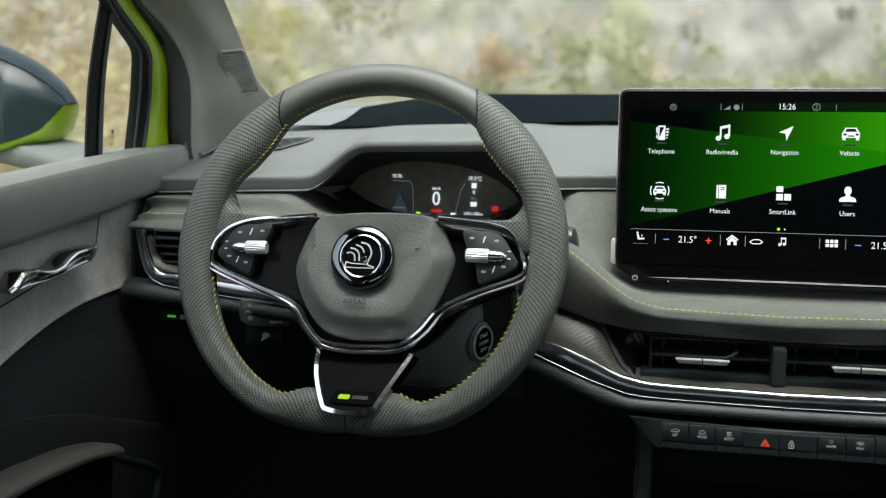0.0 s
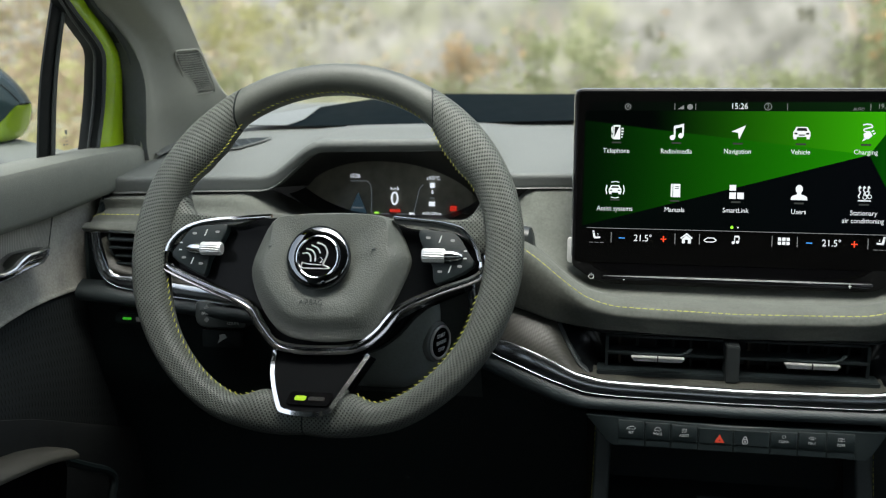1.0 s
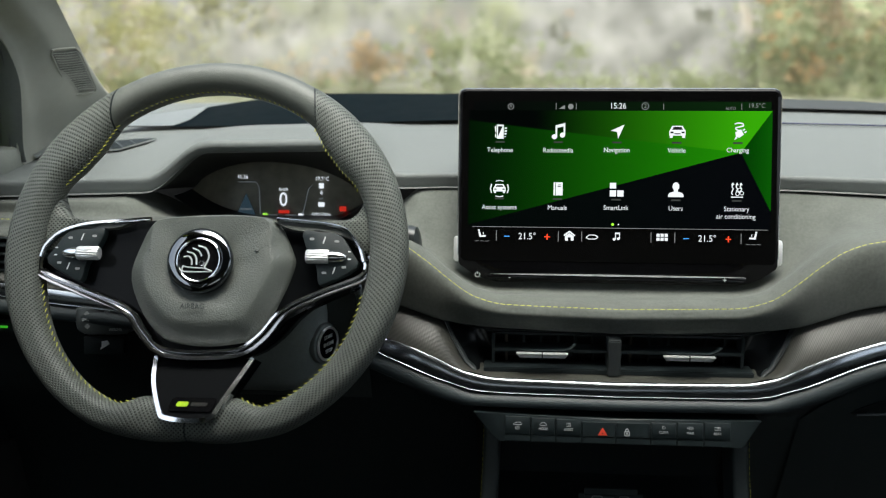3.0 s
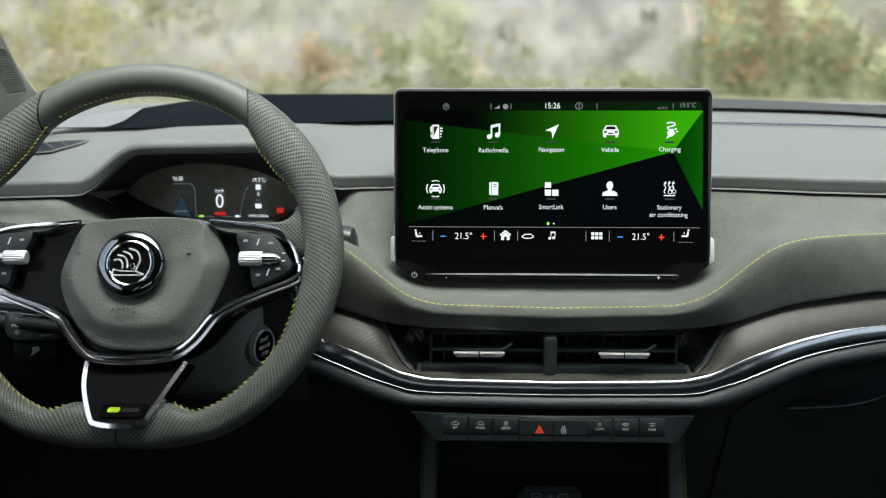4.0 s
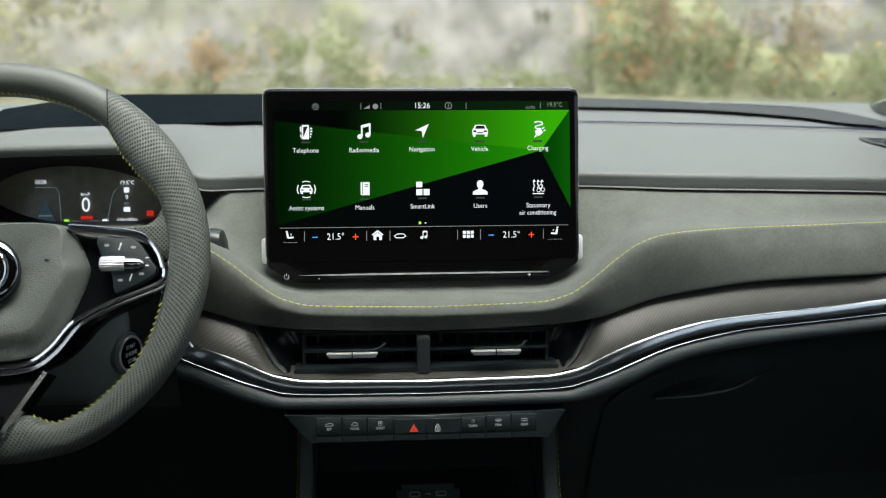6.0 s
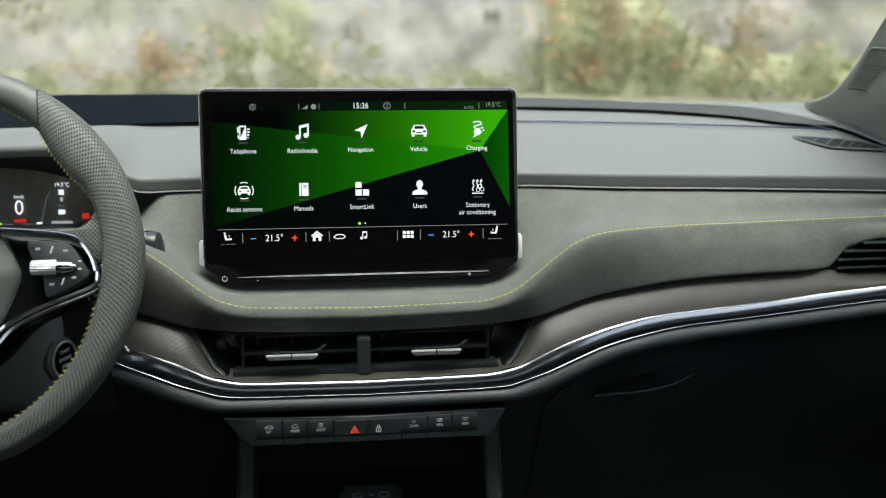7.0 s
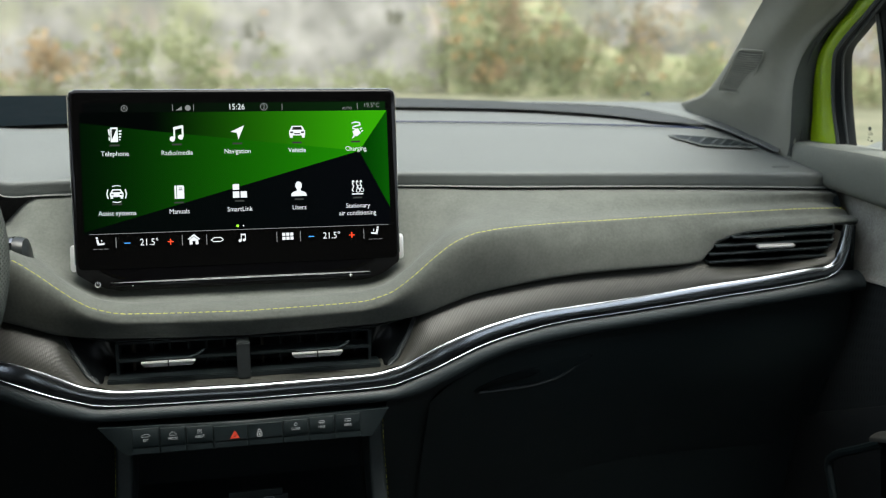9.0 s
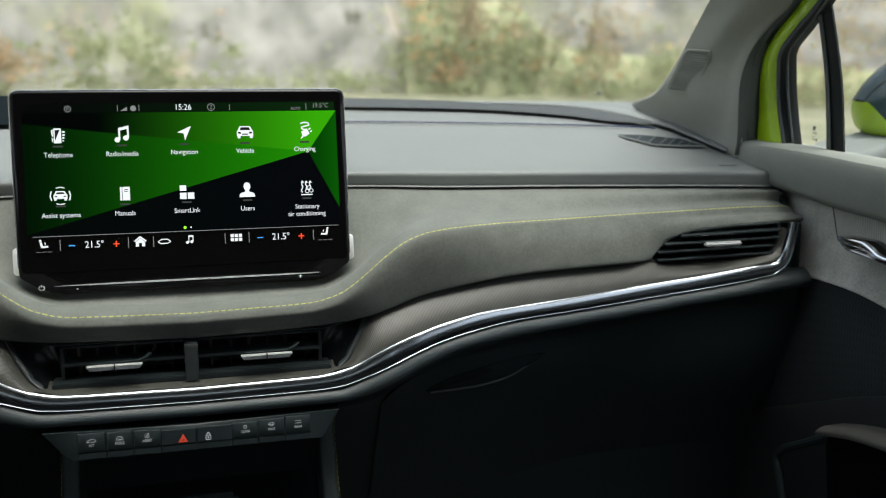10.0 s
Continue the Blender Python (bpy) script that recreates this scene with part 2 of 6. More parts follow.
def box(x0, x1, y0, y1, z0, z1, bevel=0.0, m=None, bm=None):
    bm2 = bmesh.new()
    bmesh.ops.create_cube(bm2, size=1)
    for v in bm2.verts:
        v.co = Vector(((x0 + x1) / 2 + v.co.x * (x1 - x0), (y0 + y1) / 2 + v.co.y * (y1 - y0), (z0 + z1) / 2 + v.co.z * (z1 - z0)))
    if bevel:
        bmesh.ops.bevel(bm2, geom=bm2.edges[:], offset=bevel, segments=2, affect="EDGES")
    if m:
        bm2.transform(m)
    if bm is None:
        return bm2
    me = bpy.data.meshes.new("tmp")
    bm2.to_mesh(me)
    bm2.free()
    bm.from_mesh(me)
    bpy.data.meshes.remove(me)
    return bm


def join(bm, other):
    me = bpy.data.meshes.new("tmp")
    other.to_mesh(me)
    other.free()
    bm.from_mesh(me)
    bpy.data.meshes.remove(me)
    return bm


def flat_uv(bm):
    """Lays the UV of a piece flat on its own x and y, in metres."""
    uvl = bm.loops.layers.uv.verify()
    for f in bm.faces:
        for lp in f.loops:
            lp[uvl].uv = lp.vert.co.xy
    return bm


def lettering(name, text, size, m, material, parent, align="CENTER", depth=0.0003, narrow=0.9):
    """Raised letters in the built-in font, as a mesh on a part; m carries the text's own plane."""
    cu = bpy.data.curves.new(name, "FONT")
    cu.body, cu.size, cu.align_x, cu.align_y, cu.extrude = text, size, align, "CENTER", depth
    cu.resolution_u = 3
    tmp = bpy.data.objects.new(name, cu)
    me = bpy.data.meshes.new_from_object(tmp)
    bpy.data.objects.remove(tmp)
    bpy.data.curves.remove(cu)
    me.transform(m @ Matrix.Diagonal((narrow, 1, 1, 1)))
    me.materials.clear()
    me.materials.append(material)
    ob = new(name, me)
    ob.parent = parent
    return ob


def facing(x, y, z, lean=0.0, turn=0.0):
    """A plane that faces the seats: its x to the right, its y up, leaning back."""
    return pose(x, y, z, 90 - lean, 0, turn)


def stitches(name, path, parent, size=0.0008, length=0.0045, gap=0.0018, lift=(0, 0, 0), across=None):
    """A row of separate thread stitches along a path; across: short slanting ones, of that length."""
    bm = bmesh.new()
    path = [Vector(p) + Vector(lift) for p in path]
    run, at = 0.0, length
    for a, b in zip(path, path[1:]):
        d = b - a
        L = d.length
        if L < 1e-9:
            continue
        dn = d / L
        while run + L >= at:
            p = a + dn * (at - run)
            side = dn.cross(Vector((0, -0.7, 0.7))).normalized()
            nrm = side.cross(dn).normalized()
            h = dn * (length / 2)
            if across:
                h = (side * 0.55 + dn * 0.83) * (across / 2)
            w = h.normalized().cross(nrm) * (size / 2)
            vs = [bm.verts.new(p + q) for q in (-h - w, h - w, h + w, -h + w)]
            top = [bm.verts.new(p + q * 0.8 + nrm * size * 0.6) for q in (-h - w, h - w, h + w, -h + w)]
            bm.faces.new(top)
            for i in range(4):
                bm.faces.new((vs[i], vs[(i + 1) % 4], top[(i + 1) % 4], top[i]))
            at += length + gap if not across else gap
        run += L
    return part(name, bm, THREAD, parent, "yellow contrast stitching")

# ---- outdoors ----


def outdoors():
    def leafmat(name, a, b, scale):
        m = bpy.data.materials.new(name)
        m.use_nodes = True
        n, l = m.node_tree.nodes, m.node_tree.links
        bs = n["Principled BSDF"]
        bs.inputs["Roughness"].default_value = 0.9
        tc, nz, cr = n.new("ShaderNodeTexCoord"), n.new("ShaderNodeTexNoise"), n.new("ShaderNodeValToRGB")
        nz.inputs["Scale"].default_value, nz.inputs["Detail"].default_value = scale, 8
        cr.color_ramp.elements[0].position, cr.color_ramp.elements[1].position = 0.35, 0.65
        cr.color_ramp.elements[0].color, cr.color_ramp.elements[1].color = (*a, 1), (*b, 1)
        l.new(tc.outputs["Object"], nz.inputs["Vector"])
        l.new(nz.outputs[0], cr.inputs[0])
        l.new(cr.outputs[0], bs.inputs["Base Color"])
        if name.endswith("_leaf"):
            tl, mx = n.new("ShaderNodeBsdfTranslucent"), n.new("ShaderNodeMixShader")
            mx.inputs[0].default_value = 0.5
            l.new(cr.outputs[0], tl.inputs[0])
            l.new(bs.outputs[0], mx.inputs[1])
            l.new(tl.outputs[0], mx.inputs[2])
            l.new(mx.outputs[0], n["Material Output"].inputs[0])
        return m
    # ground, one sheet to the horizon, rising in a bank towards the rock
    bm = bmesh.new()
    xs = [-900, -200, -60] + [i * 2.0 for i in range(-20, 21)] + [60, 200, 900]
    ys = [-900, -200, -40, -10, 0, 4, 7] + [8 + i for i in range(14)] + [30, 60, 200, 900]

    def gz(x, y):
        k = min(max((math.hypot(x, y) - 7) / 8, 0), 1) if y > 0 else 0.0
        return 0.24 * k * k * (3 - 2 * k) + (0.1 * noise.noise((x * 0.4, y * 0.4, 0)) if 7 < y < 25 else 0)
    loft([[(x, y, gz(x, y)) for x in xs] for y in ys], bm=bm)
    g = part("ground", bm, leafmat("grass", (0.10, 0.108, 0.066), (0.185, 0.18, 0.12), 2.6))
    tagged(g, "pale green rough grass bank below the rock face", "ground", kind="structure")
    # rock face
    m = leafmat("pale_rock", (0.225, 0.217, 0.195), (0.292, 0.280, 0.256), 2.4)
    n, l = m.node_tree.nodes, m.node_tree.links
    bs, tc = n["Principled BSDF"], n.new("ShaderNodeTexCoord")
    base = bs.inputs["Base Color"].links[0].from_socket
    for scale, lo, hi, col, seed in ((0.7, 0.52, 0.7, (0.26, 0.265, 0.16), 3.0), (0.9, 0.58, 0.75, (0.33, 0.265, 0.185), 9.0), (1.8, 0.56, 0.75, (0.22, 0.214, 0.185), 17.0), (5.5, 0.52, 0.72, (0.2, 0.193, 0.17), 23.0)):
        mp, nz, mr, mx = n.new("ShaderNodeMapping"), n.new("ShaderNodeTexNoise"), n.new("ShaderNodeMapRange"), n.new("ShaderNodeMix")
        mp.inputs["Location"].default_value = (seed, seed * 2, seed * 3)
        nz.inputs["Scale"].default_value, nz.inputs["Detail"].default_value = scale, 6
        mr.inputs[1].default_value, mr.inputs[2].default_value = lo, hi
        mx.data_type = "RGBA"
        l.new(tc.outputs["Object"], mp.inputs[0])
        l.new(mp.outputs[0], nz.inputs["Vector"])
        l.new(nz.outputs[0], mr.inputs[0])
        l.new(mr.outputs[0], mx.inputs[0])
        l.new(base, mx.inputs[6])
        mx.inputs[7].default_value = (*col, 1)
        base = mx.outputs[2]
    l.new(base, bs.inputs["Base Color"])
    rows = []
    for j in range(80):
        z = -0.3 + j * 0.12
        row = []
        for i in range(400):
            a = radians(-75 + i * 150 / 399)
            r = 15.5 + 0.03 * j + 2.2 * max(0, -math.sin(a)) ** 2 + 0.9 * step(11.9, 13.3, math.degrees(a) + 0.7 * noise.noise((2.5, 7.1, z * 1.3)))
            p = Vector((r * math.sin(a), r * math.cos(a), z))
            q = Vector((p.x, p.y, p.z * 0.55))
            d = 0.2 * noise.noise(q * 0.5) + 0.11 * noise.noise(q * 1.6) + 0.09 * noise.noise(q * 4.0)
            row.append(Vector((math.sin(a), math.cos(a), 0)) * (r + d) + Vector((0, 0, z)))
        rows.append(row)
    tagged(part("rock_face", loft(rows), m), "pale grey quarried rock face with green and rusty growth", "cliff", kind="structure")
    # overgrown bank beside the edge of the rock
    crown = curve([12.7, 14, 17, 19.5, 22, 30, 40], [1.2, 1.9, 2.1, 1.4, 0.85, 0.65, 0.55])
    rows = []
    for j in range(16):
        row = []
        for i in range(90):
            a = 12.75 + 27 * i / 89
            f = j / 15
            z = 0.1 + crown(a) * f
            r = 14.2 + 1.7 * f + 0.25 * noise.noise((a * 0.9, z * 3, 1.5)) + 0.12 * noise.noise((a * 3, z * 7, 4.5))
            row.append(Vector((r * math.sin(radians(a)), r * math.cos(radians(a)), z)))
        rows.append(row)
    bank = leafmat("bank_growth", (0.165, 0.19, 0.095), (0.265, 0.25, 0.155), 4.0)
    tagged(part("bank", loft(rows), bank), "overgrown green and ochre bank beside the rock", "bank", kind="structure")
    # growth on and below the rock: soft drifts of leaves
    rng = random.Random(4)

    def drift(name, label, a, b, patches, size=0.06):
        bm = bmesh.new()
        for ang, z, wide, high, count, *near in patches:
            for _ in range(int(count * 1.6)):
                t = radians(ang + rng.gauss(0, wide))
                zz = max(0.15, z + rng.gauss(0, high))
                r = (near[0] + rng.uniform(-1.5, 1.5) if near else 14.6) + 0.04 * zz + rng.uniform(-0.5, 0.35) - 0.3 * noise.noise((t * 20, zz * 2, 0))
                c = Vector((r * math.sin(t), r * math.cos(t), zz))
                if noise.noise((t * 32, zz * 2.2, z)) < rng.uniform(-0.5, 0.3):
                    continue
                s = size * rng.uniform(0.6, 1.5)
                e = Euler((rng.uniform(0, 6), rng.uniform(0, 6), rng.uniform(0, 6))).to_matrix()
                vs = [bm.verts.new(c + e @ Vector(v) * s) for v in ((-0.5, -0.3, 0), (0.1, -0.5, 0.1), (0.6, 0.1, 0), (0, 0.5, -0.1))]
                bm.faces.new(vs)
        ob = part(name, bm, leafmat(name + "_leaf", a, b, 1.5), flat=True)
        tagged(ob, label, "shrubs", kind="stuff")
    drift("green_growth", "green shrubs growing on the foot of the rock", (0.3, 0.33, 0.19), (0.4, 0.42, 0.26),
          [(-5, 0.8, 2.2, 0.22, 600), (-2.5, 0.7, 1.5, 0.2, 200), (2.5, 0.9, 0.5, 0.15, 100), (8, 0.5, 1.5, 0.1, 220), (16, 0.75, 3.0, 0.4, 1000), (23, 0.6, 3.5, 0.25, 800), (-20, 0.5, 5, 0.15, 700), (0, 0.40, 14, 0.06, 1500), (25, 0.40, 8, 0.06, 900), (33, 0.6, 4, 0.3, 900)])
    drift("ochre_growth", "rusty autumn growth on the rock", (0.36, 0.29, 0.195), (0.47, 0.38, 0.26),
          [(-9.5, 0.76, 1.2, 0.14, 450), (-12, 0.6, 2, 0.12, 250), (15.5, 0.6, 0.9, 0.1, 160), (17, 1.45, 1.2, 0.2, 420), (24, 1.1, 1.5, 0.3, 450), (-34, 1.2, 4, 0.6, 2600), (-40, 0.5, 6, 0.4, 3200, 9.0), (34, 0.9, 3, 0.4, 500), (42, 1.3, 4, 0.6, 1500), (-28, 0.7, 3, 0.3, 600)])
    drift("yellow_growth", "yellow-green autumn leaves beside the rock", (0.37, 0.37, 0.17), (0.5, 0.48, 0.26),
          [(-22, 1.2, 1.4, 0.45, 1100), (-25, 0.9, 2, 0.5, 900), (-30.5, 0.7, 1.8, 0.4, 700), (-36, 1.5, 2.5, 0.5, 500), (-38, 0.6, 5, 0.35, 1200, 9.0), (-19, 1.6, 2.0, 0.2, 400)], 0.055)
    drift("orange_growth", "scattered orange autumn leaves on the bank", (0.52, 0.34, 0.18), (0.58, 0.42, 0.24),
          [(14.5, 1.0, 0.9, 0.4, 50), (15.5, 0.55, 0.9, 0.1, 40), (13.7, 1.5, 0.5, 0.3, 35), (18.5, 1.0, 1.6, 0.3, 40), (22, 0.8, 2.0, 0.3, 30), (-9.5, 0.8, 1.6, 0.2, 40), (2.5, 1.3, 0.5, 0.2, 12)], 0.1)
    drift("bank_shrub_growth", "low green shrubs on the bank", (0.24, 0.285, 0.15), (0.34, 0.365, 0.22),
          [(15.5, 1.1, 2.0, 0.5, 300), (20, 0.7, 3.0, 0.25, 300), (-4.5, 0.8, 2.0, 0.22, 140), (27, 0.6, 3.0, 0.25, 240)], 0.1)
    # dark-coloured leaves put in for shaded hollows, and for plants
    drift("hollow_shade_growth", "dark leaves for the shade of hollows, and plants, on the rock", (0.2, 0.2, 0.155), (0.27, 0.262, 0.215),
          [(-19, 1.5, 1.2, 0.25, 350), (9.5, 1.35, 0.35, 0.08, 60), (1.5, 1.15, 0.4, 0.1, 50), (-14, 1.5, 2.5, 0.2, 200), (21, 1.3, 2.5, 0.2, 260)], 0.055)


# ---- the car's shell ----


def shell():
    H = mat("headliner", (0.3, 0.29, 0.27), 0.9, var=0.06)
    C = mat("carpet", (0.035, 0.038, 0.038), 0.95, var=0.25)
    def roof(y0, y1, x0, x1):
        """A curved slab of the roof between two stations, with thickness."""
        z_at = curve([-1.9, -1.4, -0.6, 0.3, 0.6], [1.42, 1.52, 1.56, 1.545, 1.5])
        bm = bmesh.new()
        grid = [[Vector((x, y, z_at(y) - 0.06 * (x / 0.62) ** 2)) for x in np.linspace(x0, x1, 9)] for y in np.linspace(y0, y1, 8)]
        loft(grid, bm=bm)
        loft([[p + Vector((0, 0, 0.04)) for p in r] for r in grid], bm=bm)
        return bm
    bm = roof(0.48, 0.6, -0.6, 0.6)
    for part_of in ((-1.9, -0.55, -0.6, 0.6), (-0.55, 0.48, -0.6, -0.5), (-0.55, 0.48, 0.5, 0.6)):
        join(bm, roof(*part_of))
    tagged(part("ceiling", bm, H), "pale cloth headliner round an added roof opening", "ceiling", kind="structure")
    # unseen panel added in the roof; its tint sets the light from above
    tagged(part("window_2", roof(-0.55, 0.48, -0.5, 0.5), glass("tinted_glass", (0.08, 0.083, 0.08))), "unseen tinted roof panel, added to set the light from above", "roof window", kind="structure")
    tagged(part("floor", box(-0.78, 0.78, -2.0, 1.5, 0.3, 0.36), C), "dark carpeted car floor", "floor", kind="structure")
    tagged(part("wall_front", box(-0.78, 0.78, 1.34, 1.42, 0.36, 1.09), C), "dark bulkhead behind the dashboard", "wall", kind="structure")
    bm = box(-0.78, 0.78, -1.98, -1.9, 0.36, 1.08)
    for x0, x1, z0, z1 in ((-0.78, -0.56, 1.08, 1.5), (0.56, 0.78, 1.08, 1.5), (-0.56, 0.56, 1.42, 1.5)):
        box(x0, x1, -1.98, -1.9, z0, z1, bm=bm)
    tagged(part("wall_rear", bm, LOWER), "plain rear wall of the cabin", "wall", kind="structure")
    for s, nm in ((-1, "wall_left"), (1, "wall_right")):
        bm = box(*sorted((s * 0.74, s * 0.82)), -1.98, 0.2, 0.36, 1.05)
        box(*sorted((s * 0.60, s * 0.68)), -0.35, 0.7, 1.42, 1.52, bm=bm)
        for y0, y1 in ((-1.98, -1.25), (-0.16, 0.0)):
            box(*sorted((s * 0.60, s * 0.80)), y0, y1, 1.04, 1.52, bm=bm)
        box(*sorted((s * 0.60, s * 0.68)), -1.25, -0.16, 1.44, 1.52, bm=bm)
        tagged(part(nm, bm, LOWER), "plain trimmed side of the cabin", "wall", kind="structure")
    for s, nm in ((-1, "window_3"), (1, "window_4")):
        bm = bmesh.new()
        bm.faces.new([bm.verts.new((s * x, y, z)) for x, y, z in ((0.75, -1.25, 1.05), (0.75, -0.16, 1.05), (0.64, -0.16, 1.45), (0.64, -1.25, 1.45))])
        tagged(part(nm, bm, glass("tinted_side_glass", (0.62, 0.64, 0.63)), flat=True), "lightly tinted rear side window of the car", "window", kind="structure")
    bm = bmesh.new()
    bm.faces.new([bm.verts.new((x, -1.94, z)) for x, z in ((-0.56, 1.08), (0.56, 1.08), (0.56, 1.42), (-0.56, 1.42))])
    tagged(part("window_5", bm, glass("tinted_rear_glass", (0.62, 0.64, 0.63)), flat=True), "lightly tinted rear window of the car", "window", kind="structure")
    # windscreen
    rows = [[(x, y + 0.05 * (1 - (x / 0.66) ** 2), z) for x in np.linspace(-w, w, 15)] for y, z, w in ((1.30, 1.095, 0.66), (0.96, 1.3, 0.62), (0.6, 1.485, 0.57))]
    w1 = tagged(part("window_1", loft(rows), GLASS), "clear raked windscreen", "windscreen", kind="structure")
    w1.visible_shadow = False


# ---- dashboard ----
ST_X = [0, 0.11, 0.138, 0.16, 0.185, 0.208, 0.232, 0.26, 0.33, 0.40, 0.47, 0.54, 0.62, 0.70]
st_z = curve(ST_X, [0.9368, 0.9399, 0.9472, 0.961, 0.980, 0.994, 1.001, 1.003, 1.001, 1.0, 1.0, 1.0, 1.0, 0.998])
st_y = curve(ST_X, [0.885, 0.885, 0.885, 0.887, 0.892, 0.897, 0.901, 0.908, 0.933, 0.945, 0.954, 0.961, 0.968, 0.975])
SL_X = [0, 0.117, 0.168, 0.198, 0.229, 0.261, 0.327, 0.395, 0.464, 0.498, 0.52, 0.555, 0.608, 0.70]
sl_z = curve(SL_X, [0.910, 0.914, 0.920, 0.928, 0.936, 0.940, 0.945, 0.947, 0.948, 0.950, 0.970, 0.979, 0.982, 0.985])
sl_y = curve(SL_X, [0.900, 0.900, 0.900, 0.905, 0.911, 0.917, 0.930, 0.938, 0.943, 0.945, 0.948, 0.950, 0.951, 0.955])
ct_z = curve([0, 0.124, 0.146, 0.18, 0.217, 0.254, 0.293, 0.353, 0.42, 0.491, 0.563, 0.637], [0.8702, 0.8712, 0.8747, 0.8912, 0.903, 0.911, 0.916, 0.918, 0.9218, 0.9275, 0.9325, 0.9402])
cb_z = curve([0, 0.135, 0.157, 0.192, 0.229, 0.267, 0.319, 0.387, 0.456, 0.527, 0.60, 0.655], [0.8578, 0.858, 0.8648, 0.8778, 0.8895, 0.897, 0.903, 0.906, 0.9102, 0.9158, 0.9218, 0.9288])
ch_y = curve([0, 0.17, 0.25, 0.35, 0.5, 0.7], [0.868, 0.873, 0.89, 0.91, 0.925, 0.935])
lip_z = curve([0, 0.14, 0.192, 0.229, 0.274, 0.354, 0.457, 0.565, 0.70], [0.843, 0.843, 0.856, 0.869, 0.880, 0.886, 0.892, 0.901, 0.911])
ca_z = curve([0, 0.122, 0.140, 0.152, 0.163, 0.174, 0.198, 0.229, 0.261, 0.327, 0.395, 0.464, 0.498, 0.53, 0.575, 0.62, 0.65, 0.665, 0.675],
             [0.8712, 0.8712, 0.8755, 0.886, 0.905, 0.921, 0.931, 0.939, 0.943, 0.948, 0.950, 0.951, 0.950, 0.944, 0.943, 0.946, 0.951, 0.96, 0.985])
ca_y = curve([0, 0.118, 0.15, 0.18, 0.229, 0.327, 0.464, 0.56, 0.675], [0.885, 0.885, 0.893, 0.906, 0.917, 0.936, 0.949, 0.948, 0.942])


def step(a, b, x):
    t = min(max((x - a) / (b - a), 0), 1)
    return t * t * (3 - 2 * t)


def hood(x):
    return step(-0.508, -0.43, x) * (1 - step(-0.295, -0.222, x))


def well(x):
    return step(-0.53, -0.47, x) * (1 - step(-0.26, -0.20, x))


XS = [float(v) for v in np.linspace(-0.70, 0.70, 141)]


def mix(a, b, t):
    return a + (b - a) * t


z_roll = curve([0, 0.17, 0.285, 0.42, 0.56, 0.70], [1.05, 1.049, 1.046, 1.043, 1.040, 1.035])
z_low = curve([0, 0.17, 0.285, 0.42, 0.56, 0.70], [1.035, 1.034, 1.030, 1.027, 1.023, 1.018])
z_gr = curve([0, 0.19, 0.32, 0.467, 0.58, 0.70], [1.087, 1.086, 1.084, 1.080, 1.076, 1.061])


COL0, COL1 = -0.462, -0.2465


